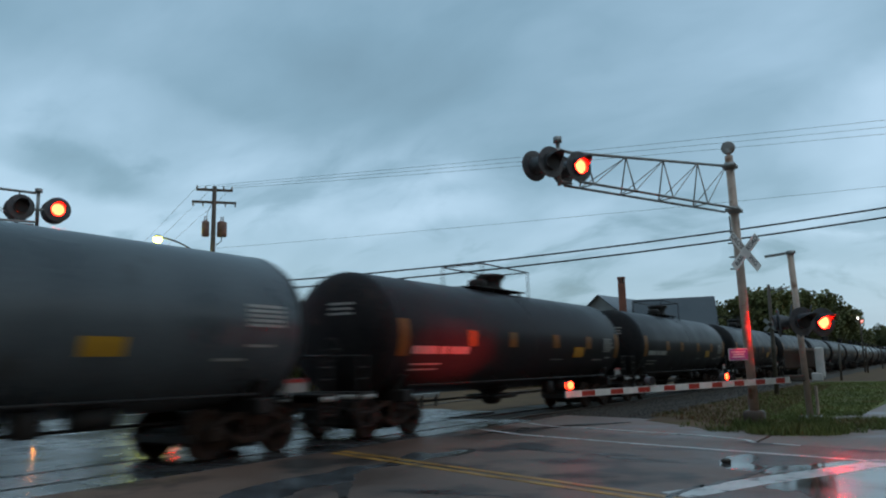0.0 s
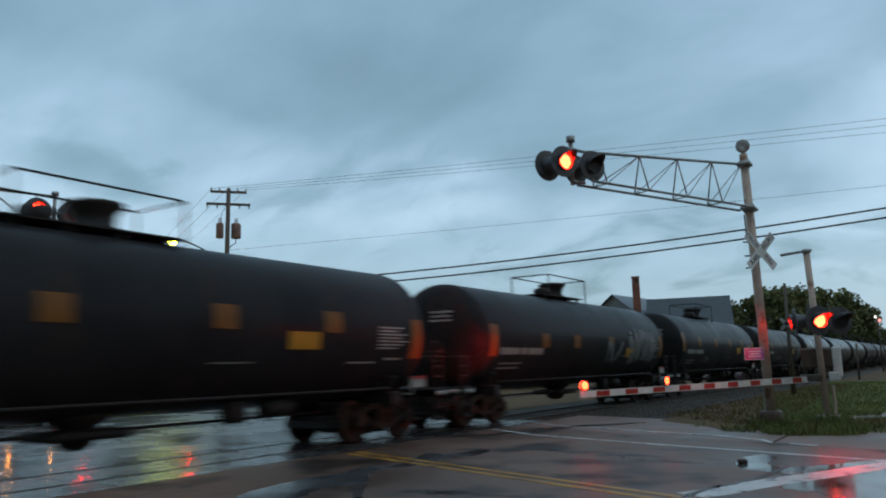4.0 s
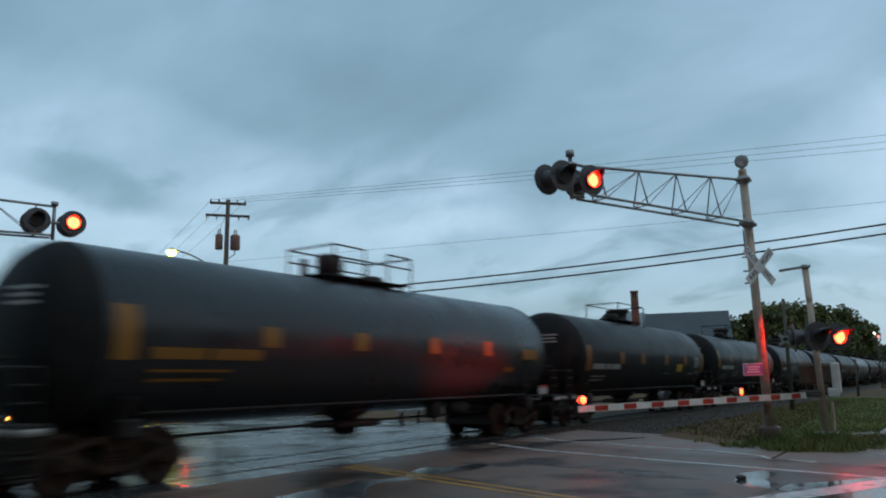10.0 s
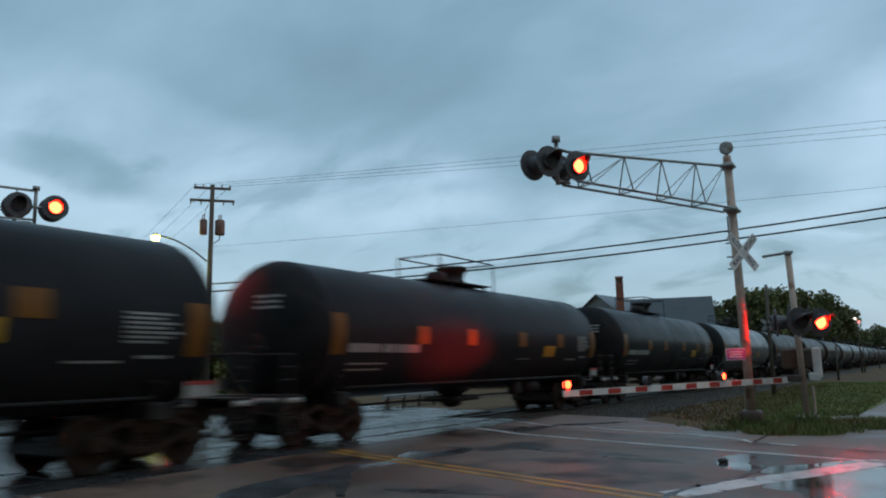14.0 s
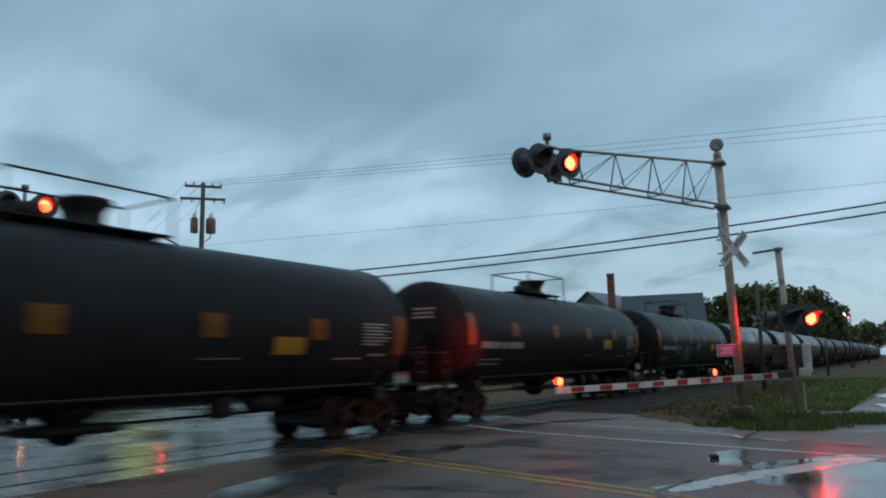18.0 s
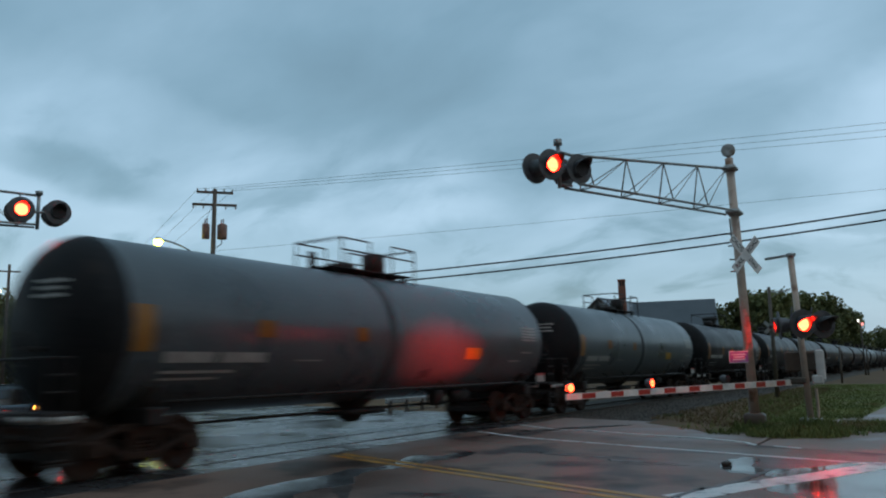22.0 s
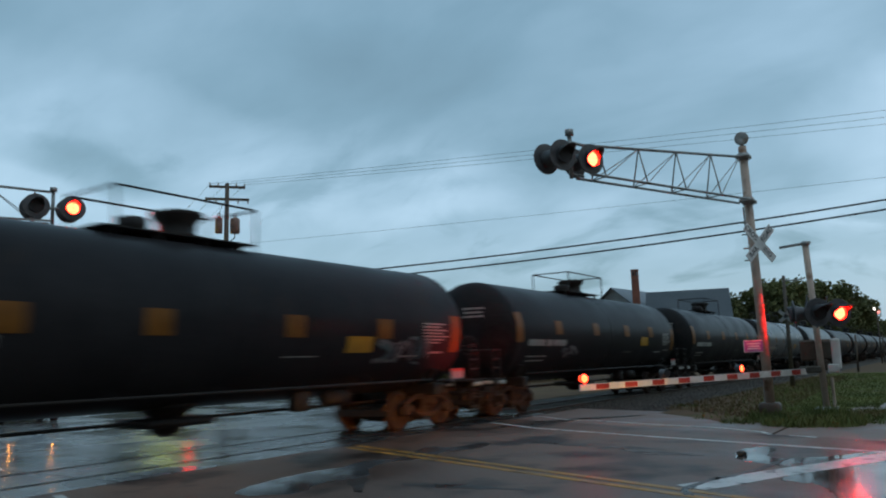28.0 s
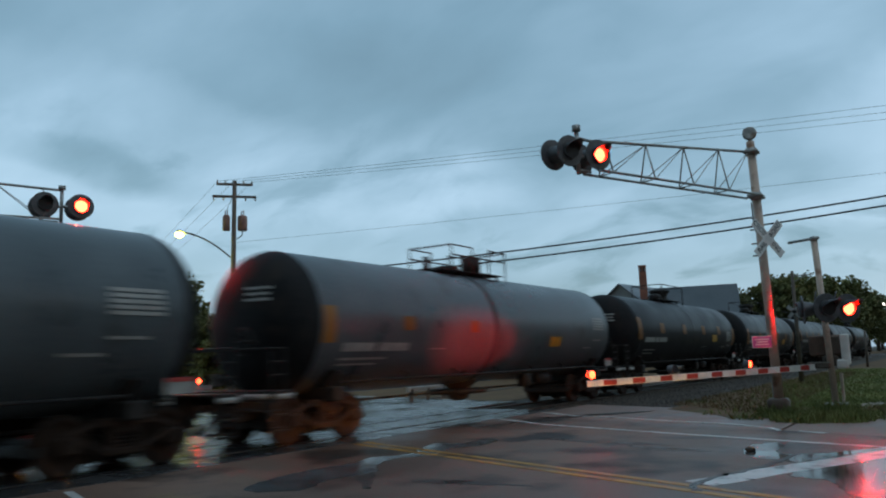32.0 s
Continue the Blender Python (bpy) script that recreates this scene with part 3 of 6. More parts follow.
def build_puddles():
    # wheel-track puddle: part of its sky reflection is in the base colour
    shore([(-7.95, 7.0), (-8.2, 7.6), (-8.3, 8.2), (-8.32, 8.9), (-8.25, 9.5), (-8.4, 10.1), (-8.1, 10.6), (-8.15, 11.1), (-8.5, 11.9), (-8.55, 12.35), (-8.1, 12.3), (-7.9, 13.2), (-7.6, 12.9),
           (-7.5, 12.2), (-7.75, 11.6), (-7.6, 11.0), (-7.7, 10.5), (-7.9, 9.95), (-7.6, 9.3), (-7.25, 8.75), (-7.4, 8.0), (-7.15, 7.3), (-7.5, 6.9)], 1, "long rain puddle in a worn wheel track, sky sheen in its colour")
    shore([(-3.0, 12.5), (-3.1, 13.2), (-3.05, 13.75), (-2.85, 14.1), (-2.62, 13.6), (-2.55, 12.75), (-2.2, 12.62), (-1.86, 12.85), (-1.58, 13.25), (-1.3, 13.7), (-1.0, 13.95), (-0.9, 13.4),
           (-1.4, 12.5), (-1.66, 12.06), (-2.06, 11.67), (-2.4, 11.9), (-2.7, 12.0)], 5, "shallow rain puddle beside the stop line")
    shore([(-2.0, 10.62), (-1.84, 11.18), (-1.62, 11.72), (-1.29, 12.38), (-0.9, 13.0), (-0.2, 12.8), (0.5, 11.6), (0.2, 10.0), (-0.4, 9.2), (-1.05, 9.25), (-1.3, 9.7), (-1.5, 10.25), (-1.78, 10.35)], 6,
          "broad rain puddle spread over the road", mat="film")
    # thin films in the worn wheel tracks
    dark = "dark damp wheel track on the asphalt"
    for k, (x0, y0, x1, y1, w) in enumerate(((-9.5, 16.5, -8.3, 19.6, 0.3), (-8.6, 19.0, -7.2, 20.8, 0.22), (-9.9, 15.6, -8.8, 17.2, 0.18), (-5.4, 13.3, -4.3, 13.2, 0.16),
                                             (-5.0, 12.85, -3.7, 12.75, 0.13), (-4.5, 12.5, -3.5, 12.55, 0.07), (-7.0, 13.6, -5.6, 13.2, 0.1), (-6.3, 8.4, -4.6, 8.6, 0.16), (-7.6, 9.0, -6.4, 7.6, 0.14))):
        a, b = Vector((x0, y0)), Vector((x1, y1))
        n = (b - a).normalized().orthogonal() * w
        shore([a, a.lerp(b, 0.3) + n, a.lerp(b, 0.7) + n * 0.8, b, a.lerp(b, 0.6) - n * 0.7, a.lerp(b, 0.25) - n * 0.9], 60 + k, dark, z=0.0025, mat="damp")
    shore([(-2.75, 10.3), (-2.62, 10.3), (-2.42, 11.0), (-2.3, 11.7), (-2.2, 12.6), (-2.28, 12.6), (-2.4, 11.7), (-2.55, 10.9)], 71, "dark sealed joint in the asphalt", z=0.0058, mat="damp")
    shore([(-2.75, 9.0), (-2.9, 9.4), (-2.78, 10.3), (-2.66, 10.3), (-2.78, 9.45), (-2.65, 9.0)], 72, "dark sealed joint in the asphalt", z=0.0058, mat="damp")
    # a dark scrap lying at the puddle's edge
    bm = bmesh.new()
    bmesh.ops.create_icosphere(bm, subdivisions=2, radius=0.055)
    rnd = random.Random(4)
    for v in bm.verts:
        v.co = Vector((v.co.x * 1.5, v.co.y, max(v.co.z, -0.04) * 0.8)) * rnd.uniform(0.75, 1.2)
    ob = part("rubber_scrap", bm, "tie", smooth=False)
    ob.matrix_basis = pose(-2.95, 12.75, 0.03, 0, 0, 30)
    tagged(ob, "dark scrap of rubber lying on the wet road", "debris")


# ------------------------------------------------------------------ track


def track_point(s):
    """Centre line of the main track: straight, then bending away."""
    if s < 262:
        return RX, s, 0.0
    a, r = (s - 262) / 420.0, 420.0
    return RX - r * (1 - math.cos(a)), 262 + r * math.sin(a), a


def rail_profile(bm, x0, pts, head_mat=1):
    """A rail of T section swept along points (x, y, heading); x0 offset from the centre."""
    sec = [(-0.07, -0.17), (0.07, -0.17), (0.07, -0.155), (0.012, -0.135), (0.012, -0.05), (0.036, -0.04), (0.036, -0.006), (0.028, 0.0), (-0.028, 0.0), (-0.036, -0.006), (-0.036, -0.04), (-0.012, -0.05), (-0.012, -0.135), (-0.07, -0.155)]
    rings = []
    for x, y, a in pts:
        c, s = math.cos(a), math.sin(a)
        rings.append([bm.verts.new((x + (x0 + u) * c, y + (x0 + u) * s, v)) for u, v in sec])
    n = len(sec)
    for p, q in zip(rings, rings[1:]):
        for i in range(n):
            f = bm.faces.new((p[i], p[(i + 1) % n], q[(i + 1) % n], q[i]))
            f.material_index = head_mat if i in (6, 7, 8) else 0
    for r in (rings[0], rings[-1]):
        bm.faces.new(r)
    bmesh.ops.recalc_face_normals(bm, faces=bm.faces)


def build_track():
    pts = [track_point(s) for s in [-60, 0, 60, 120, 180, 262] + list(range(282, 700, 20))]
    for off in (-0.7525, 0.7525):
        bm = bmesh.new()
        rail_profile(bm, off, pts)
        tagged(part("rail", bm, ("rail", "rail_top"), smooth=False), "worn steel running rail of the main track", "rail", "main track rails", "structure")
    # the siding swings off beyond
    sp = [(-18.2 - 0.14 * (y - 15), y, 0.139) for y in (-40, 0, 10, 20, 40, 70)]
    for off in (-0.7525, 0.7525):
        bm = bmesh.new()
        rail_profile(bm, off, sp)
        tagged(part("rail", bm, ("rail", "rail_top"), smooth=False), "rusty rail of the second track set in asphalt", "rail", "second track rails", "structure")
    # ballast bed outside the crossing
    bm = bmesh.new()
    prev = None
    for s in [20.6, 40, 80, 140, 200, 262] + list(range(282, 700, 20)):
        x, y, a = track_point(s)
        c, d = math.cos(a), math.sin(a)
        ring = [bm.verts.new((x + u * c, y + u * d, z)) for u, z in ((-4.2, -0.1), (-2.4, -0.12), (-1.5, -0.09), (1.5, -0.09), (2.2, -0.16), (5.0, -0.05))]
        if prev:
            for i in range(5):
                bm.faces.new((prev[i], prev[i + 1], ring[i + 1], ring[i]))
        prev = ring
    bmesh.ops.recalc_face_normals(bm, faces=bm.faces)
    tagged(part("ballast", bm, "ballast", smooth=False), "grey stone ballast bed under the rails", "ballast", "", "structure")
    # loose stones
    rnd = random.Random(5)
    vs, fs = [], []
    for _ in range(9000):
        y = 21.2 + 50 * rnd.random() ** 1.7
        x = RX + rnd.uniform(0.9, 4.7)
        r = rnd.uniform(0.03, 0.075)
        z = -0.1
        b = len(vs)
        for k in range(4):
            t = k * 1.571 + rnd.random()
            vs.append((x + r * math.cos(t), y + r * math.sin(t), z - 0.02 + rnd.random() * 0.02))
        vs.append((x + rnd.uniform(-.01, .01), y, z + r * 1.1))
        fs += [(b, b + 1, b + 4), (b + 1, b + 2, b + 4), (b + 2, b + 3, b + 4), (b + 3, b, b + 4)]
    me = bpy.data.meshes.new("ballast_stones")
    me.from_pydata(vs, [], fs)
    me.materials.append(M["ballast"])
    tagged(new("ballast_stones", me), "loose grey ballast stones beside the rails", "ballast", "", "stuff")
    # crossing panels, one slab each
    panels = tagged(new("crossing_surface"), "dark wet crossing panels between the rails", "crossing surface", "", "structure")
    for x0, x1 in ((-10.37, -11.31), (-11.49, -12.81), (-12.99, -13.6)):
        for k in range(12):
            y0 = -3.0 + k * 2.0
            bm = bmesh.new()
            box(bm, ((x0 + x1) / 2, y0 + 1.0, -0.1), (abs(x1 - x0) - 0.01, 1.985, 0.198), bevel=0.008)
            part("panel", bm, "panel", panels, smooth=False)
    # sleepers past the crossing
    bm = bmesh.new()
    box(bm, (0, 0, 0), (2.6, 0.23, 0.18))
    proto = None
    for k in range(60):
        s = 21.6 + k * 0.56
        if proto is None:
            proto = part("sleeper", bm, "tie", smooth=False)
            tagged(proto, "dark creosoted timber sleeper under the rails", "sleeper", "sleepers", "structure")
            ob = proto
        else:
            ob = copy_thing(proto, Matrix())
        ob.matrix_basis = pose(RX, s, -0.262 + 0.09)


# ------------------------------------------------------------------ tank cars
LC, ZC, RT = 18.17, 2.45, 1.55     # spacing of couplings, height of the tank's axis, its radius
HALF = 8.2                       # half the tank's length


def on_tank(bm, y0, y1, z0, z1, proud=0.006, mat=0, side=1, r=RT, n=6, skew=0.0):
    """A decal plate that follows the tank's curve between two heights."""
    a0, a1 = math.asin(max(-1, min(1, (z0 - ZC) / r))), math.asin(max(-1, min(1, (z1 - ZC) / r)))
    prev = None
    for i in range(n + 1):
        a = a0 + (a1 - a0) * i / n
        x, z = side * (r + proud) * math.cos(a), ZC + (r + proud) * math.sin(a)
        sh = skew * i / n
        cur = (bm.verts.new((x, y0 + sh, z)), bm.verts.new((x, y1 + sh, z)))
        if prev:
            f = bm.faces.new((prev[0], prev[1], cur[1], cur[0]))
            f.material_index = mat
        prev = cur
    return bm


def wheel_mesh():
    bm = bmesh.new()
    lathe(bm, [(-0.07, 0.09), (-0.07, 0.13), (-0.03, 0.16), (-0.03, 0.36), (-0.065, 0.39), (-0.065, 0.455), (0.045, 0.46), (0.05, 0.49), (0.075, 0.485), (0.075, 0.38), (0.03, 0.36), (0.02, 0.16), (0.07, 0.13), (0.07, 0.09)], axis="X", seg=28)
    return bm


def bogie(parent, y):
    """A two-axle truck under one end."""
    bm = bmesh.new()
    for sx in (-1, 1):
        x = sx * 0.98
        # cast side frame: a bowed truss with journal boxes
        box(bm, (x, y, 0.78), (0.13, 1.15, 0.13), bevel=0.02)
        box(bm, (x, y, 0.33), (0.13, 0.7, 0.12), bevel=0.02)
        for sy in (-1, 1):
            rod(bm, (x, y + sy * 0.32, 0.34), (x, y + sy * 0.8, 0.56), 0.06, seg=8)
            rod(bm, (x, y + sy * 0.5, 0.78), (x, y + sy * 0.95, 0.6), 0.065, seg=8)
            box(bm, (x, y + sy * 0.89, 0.48), (0.2, 0.3, 0.28), bevel=0.04)
            box(bm, (x, y + sy * 0.24, 0.55), (0.12, 0.1, 0.4))
        for k in (-0.12, 0, 0.12):
            lathe(bm, [(0.38 + 0.03 * j, 0.05 + 0.012 * (j % 2)) for j in range(11)], Matrix.Translation((x, y + k, 0)), seg=10)
    box(bm, (0, y, 0.72), (2.1, 0.42, 0.26), bevel=0.03)
    bm2 = bmesh.new()
    box(bm2, (0, y, 0.44), (1.36, 2.35, 0.3), bevel=0.04)
    for sy in (-1, 1):
        box(bm2, (0, y + sy * 1.3, 0.42), (1.7, 0.12, 0.16), bevel=0.02)
        box(bm2, (0, y + sy * 0.36, 0.27), (1.4, 0.16, 0.22), bevel=0.03)
        rod(bm2, (0.5, y + sy * 0.3, 0.24), (0.5, y + sy * 1.35, 0.5), 0.05, seg=8)
        rod(bm2, (-0.5, y + sy * 0.3, 0.24), (-0.5, y + sy * 1.35, 0.5), 0.05, seg=8)
        for sx in (-1, 1):
            box(bm2, (sx * 0.74, y + sy * 0.39, 0.42), (0.12, 0.12, 0.36), bevel=0.03)
    box(bm2, (0, y, 0.24), (0.9, 0.6, 0.2), bevel=0.04)
    truck = part("truck", bm, "rust", parent, "rust-brown cast truck frame with springs", smooth=False)
    part("brake_rigging", bm2, "frame_iron", truck, smooth=False)
    for sy in (-1, 1):
        bm = bmesh.new()
        rod(bm, (-1.0, y + sy * 0.89, 0.46), (1.0, y + sy * 0.89, 0.46), 0.08, seg=12)
        part("axle", bm, "rust", truck)
        for sx in (-1, 1):
            ob = part("wheel", wheel_mesh(), "rust", truck, "worn steel flanged wheel")
            ob.matrix_basis = pose(sx * 0.75, y + sy * 0.89, 0.46, 0, 0, 0 if sx < 0 else 180)
    return truck


def tube(bm, pts, r, seg=6):
    """One round bar swept through points."""
    rings = []
    n = len(pts) - 1
    for i, p in enumerate(pts):
        d = (pts[min(i + 1, n)] - pts[max(i - 1, 0)]).normalized()
        u = d.orthogonal().normalized() if abs(d.y) > 0.9 else d.cross(Vector((0, 1, 0))).normalized()
        v = u.cross(d)
        rings.append([bm.verts.new(p + (u * math.cos(2 * math.pi * k / seg) + v * math.sin(2 * math.pi * k / seg)) * r) for k in range(seg)])
    for p, q in zip(rings, rings[1:]):
        for k in range(seg):
            bm.faces.new((p[k], p[(k + 1) % seg], q[(k + 1) % seg], q[k]))


def railing(bm, pts, r=0.022):
    for a, b in zip(pts, pts[1:]):
        rod(bm, a, b, r, seg=6)


def tank_car(kind):
    """kind: 'black', 'high' (black, its marks set higher), 'lettered' or 'grey'."""
    high = kind == "high"
    kind = "black" if high else kind
    paint = {"black": "black", "lettered": "dim", "grey": "grey"}[kind]
    label = {"black": "black railway tank car with yellow reflective marks, wet",
             "lettered": "dull black tank car with long orange lettering",
             "grey": "plain grey railway tank car with dark belt"}[kind]
    car = thing("tank_car", label, "railway car", group="tank cars of the train")
    # tank with dished heads
    prof = []
    dish = 0.78
    for k in range(9):
        a = math.pi / 2 * k / 8
        prof.append((-HALF + dish - dish * math.cos(a), RT * math.sin(a) ** 0.72 if k else 0.02))
    for y in (-5.2, -2.6, 0.0, 2.6, 5.2):
        prof.append((y, RT))
    prof += [(-s, r) for s, r in prof[8::-1]]
    bm = bmesh.new()
    lathe(bm, prof, Matrix.Translation((0, 0, ZC)), seg=56, axis="Y")
    # the dished heads take a darker, duller material than the shell
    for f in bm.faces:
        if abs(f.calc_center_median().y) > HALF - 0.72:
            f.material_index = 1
    tank = part("tank", bm, (paint, "dark_head"), car)
    # jacket seams and belts
    for y in ((-7.3, 0.0, 7.3) if kind != "grey" else (-7.45, -0.35, 7.45)):
        bm = bmesh.new()
        w, lift = (0.02, 0.004) if kind != "grey" or abs(y) > 2 else (0.28, 0.008)
        lathe(bm, [(y - w, RT + 0.001), (y - w, RT + lift), (y + w, RT + lift), (y + w, RT + 0.001)], Matrix.Translation((0, 0, ZC)), seg=56, axis="Y")
        part("belt", bm, paint if not (kind == "grey" and abs(y) < 2) else "grey_band", tank)
    # top fittings: walkway, dome, rails
    dy, half = (-0.25, 1.55) if kind == "black" else (0.1, 1.48)
    top = ZC + RT
    bm = bmesh.new()
    box(bm, (0, dy, top + 0.06), (1.1, 2 * half + 0.3, 0.03))
    for sx in (-0.45, 0.45):
        for k in (-1.4, -0.5, 0.5, 1.4):
            box(bm, (sx, dy + k, top - 0.08), (0.06, 0.08, 0.3))
    part("walkway", bm, "frame_iron", car, "dark steel top walkway", smooth=False)
    bm, bm2 = bmesh.new(), bmesh.new()
    if kind == "black":
        lathe(bm, [(top + 0.04, 0.42), (top + 0.14, 0.42), (top + 0.18, 0.36), (top + 0.36, 0.38), (top + 0.5, 0.5), (top + 0.56, 0.5), (top + 0.6, 0.36)], Matrix.Translation((0, -0.03, 0)), seg=20)
        lathe(bm2, [(top + 0.02, 0.3), (top + 0.3, 0.3), (top + 0.34, 0.2)], Matrix.Translation((0.1, -1.07, 0)), seg=16)
    else:
        lathe(bm, [(top + 0.04, 0.3), (top + 0.58, 0.3), (top + 0.62, 0.24)], Matrix.Translation((0, -0.75 if kind == "lettered" else 0.75, 0)), seg=18)
        lathe(bm2, [(top + 0.04, 0.36), (top + 0.2, 0.36), (top + 0.24, 0.28)], Matrix.Translation((0, 0.75 if kind == "lettered" else -0.58, 0)), seg=18)
        bm3 = bmesh.new()
        rod(bm3, (0.0, -1.6, top - 0.05), (0.0, -1.6, top + 0.42), 0.09, seg=10)
        part("vent", bm3, "frame_iron", car)
    part("manway", bm2, "frame_iron", car, "low manway cover")
    part("dome", bm, "frame_iron", car, "black valve dome")
    def bar(nm, a, b):
        bm = bmesh.new()
        rod(bm, a, b, 0.022, seg=6)
        part(nm, bm, "frame_iron", car)
    ys, hi = (-half, -0.4, 0.5, half), top + 0.73
    for sx in (-0.72, 0.72):
        for k in (0, 3) if kind == "black" else (0, 1, 2, 3):
            bar("railing_post", (sx, dy + ys[k], top - 0.3), (sx, dy + ys[k], hi))
        if kind == "black":
            bar("railing_bar", (sx, dy + ys[0], hi), (sx, dy + ys[3], hi))
        else:
            bar("railing_bar", (sx, dy + ys[0], hi), (sx, dy + ys[1], hi))
            bar("railing_bar", (sx, dy + ys[2], hi), (sx, dy + ys[3], hi))
            bar("railing_bar", (sx, dy + ys[0], top + 0.45), (sx, dy + ys[3], top + 0.45))
    for k in (-half, half):
        bar("railing_bar", (-0.72, dy + k, hi), (0.72, dy + k, hi))
    # stub sills, bolsters, end platforms, couplers
    for sy in (-1, 1):
        bm = bmesh.new()
        box(bm, (0, sy * 7.6, 0.86), (0.7, 2.3, 0.4), bevel=0.02)
        box(bm, (0, sy * 6.75, 0.95), (2.75, 0.36, 0.3), bevel=0.03)
        for sx in (-1, 1):
            rod(bm, (sx * 0.9, sy * 6.75, 1.05), (sx * 1.12, sy * 6.75, 1.5), 0.16, 0.2, seg=8)
        part("sill", bm, "frame_iron", car, smooth=False)
        bm = bmesh.new()
        box(bm, (0, sy * 8.42, 1.08), (2.95, 0.5, 0.06), bevel=0.01)
        box(bm, (0, sy * 8.66, 1.0), (2.95, 0.05, 0.2))
        for sx in (-1, 1):
            for z in (0.42, 0.74):
                rod(bm, (sx * 1.36, sy * 8.3, z), (sx * 1.36, sy * 8.65, z), 0.02, seg=6)
            for k in (8.3, 8.65):
                rod(bm, (sx * 1.36, sy * k, 0.4), (sx * 1.36, sy * k, 1.9), 0.022, seg=6)
            for z in (1.4, 1.65, 1.9):
                rod(bm, (sx * 1.36, sy * 8.3, z), (sx * 1.36, sy * 8.65, z), 0.018, seg=6)
        railing(bm, [(-1.36, sy * 8.65, 1.9), (1.36, sy * 8.65, 1.9)])
        part("end_platform", bm, "frame_iron", car, "steel end platform with grab irons", smooth=False)
        bm = bmesh.new()
        box(bm, (0, sy * 8.78, 0.88), (0.24, 0.44, 0.2), bevel=0.04)
        box(bm, (0.06 * sy, sy * 8.93, 0.88), (0.34, 0.2, 0.28), bevel=0.06)
        part("coupler", bm, "rust", car)
        bm = bmesh.new()
        box(bm, (0, sy * 8.2, 0.66), (0.5, 0.95, 0.34), bevel=0.03)
        box(bm, (0, sy * 7.75, 0.52), (0.9, 0.3, 0.3), bevel=0.03)
        part("draft_gear", bm, "frame_iron", car, smooth=False)
        bm = bmesh.new()
        tube(bm, [Vector((0.35 * sy, sy * y, z)) for y, z in ((8.5, 0.75), (8.62, 0.52), (8.78, 0.36), (8.95, 0.3), (9.08, 0.34))], 0.035, 8)
        part("air_hose", bm, "tyre", car, "black rubber air hose")
        bm = bmesh.new()
        rod(bm, (0.1, sy * 8.72, 0.8), (1.42, sy * 8.72, 0.72), 0.02, seg=6)
        rod(bm, (1.42, sy * 8.72, 0.72), (1.42, sy * 8.72, 0.48), 0.02, seg=6)
        part("uncoupling_rod", bm, "frame_iron", car)
        for sx in (-1, 1):
            bm = bmesh.new()
            for z in (0.36, 0.66):
                box(bm, (sx * 1.38, sy * 8.44, z), (0.1, 0.46, 0.035))
            for k in (8.22, 8.66):
                box(bm, (sx * 1.38, sy * k, 0.66), (0.05, 0.035, 0.66))
            part("side_step", bm, "frame_iron", car, smooth=False)
        # reflective band on the near face of the platform
        bm = bmesh.new()
        box(bm, (0.9, sy * 8.69, 1.0), (0.9, 0.012, 0.1))
        box(bm, (1.485, sy * 8.42, 1.0), (0.014, 0.45, 0.1))
        part("sill_tape", bm, "white_letter", car, "pale reflective tape")
    # brake wheel on one head
    bm = bmesh.new()
    m = pose(0.55, -8.62, 2.05, 90)
    g = [(0.27 * math.cos(a), 0.27 * math.sin(a)) for a in [2 * math.pi * i / 16 for i in range(17)]]
    for p, q in zip(g, g[1:]):
        rod(bm, m @ Vector((*p, 0)), m @ Vector((*q, 0)), 0.018, seg=6)
    for k in range(0, 16, 4):
        rod(bm, m @ Vector((0, 0, 0)), m @ Vector((*g[k], 0)), 0.014, seg=6)
    rod(bm, (0.55, -8.6, 2.05), (0.55, -8.3, 2.05), 0.04, seg=8)
    part("brake_wheel", bm, "frame_iron", car)
    # bottom outlet, side sill rails, pipes
    bm = bmesh.new()
    lathe(bm, [(0.42, 0.16), (0.5, 0.3), (0.78, 0.34), (0.92, 0.55), (1.02, 0.6)], Matrix.Translation((0, -0.2, 0)), seg=16)
    box(bm, (0, -0.2, 0.68), (1.1, 1.5, 0.16), bevel=0.05)
    part("outlet", bm, "frame_iron", car, "bottom outlet valve guard")
    bm = bmesh.new()
    for sx in (-1, 1):
        rod(bm, (sx * 1.28, -6.6, 1.18), (sx * 1.28, 6.6, 1.18), 0.03, seg=8)
        for k in range(-3, 4):
            rod(bm, (sx * 1.28, k * 2.1, 1.18), (sx * 1.05, k * 2.1, 1.38), 0.02, seg=6)
    rod(bm, (0.35, -7.2, 0.72), (0.35, 7.2, 0.72), 0.03, seg=8)
    part("brake_pipe", bm, "frame_iron", car)
    bm = bmesh.new()
    rod(bm, (0.75, 3.2, 0.9), (0.75, 3.95, 0.9), 0.17, seg=12)
    part("brake_cylinder", bm, "frame_iron", car)
    bm = bmesh.new()
    box(bm, (0.72, 2.5, 0.88), (0.3, 0.45, 0.4), bevel=0.04)
    part("brake_valve", bm, "frame_iron", car)
    for sy in (-1, 1):
        bogie(car, sy * 6.75)
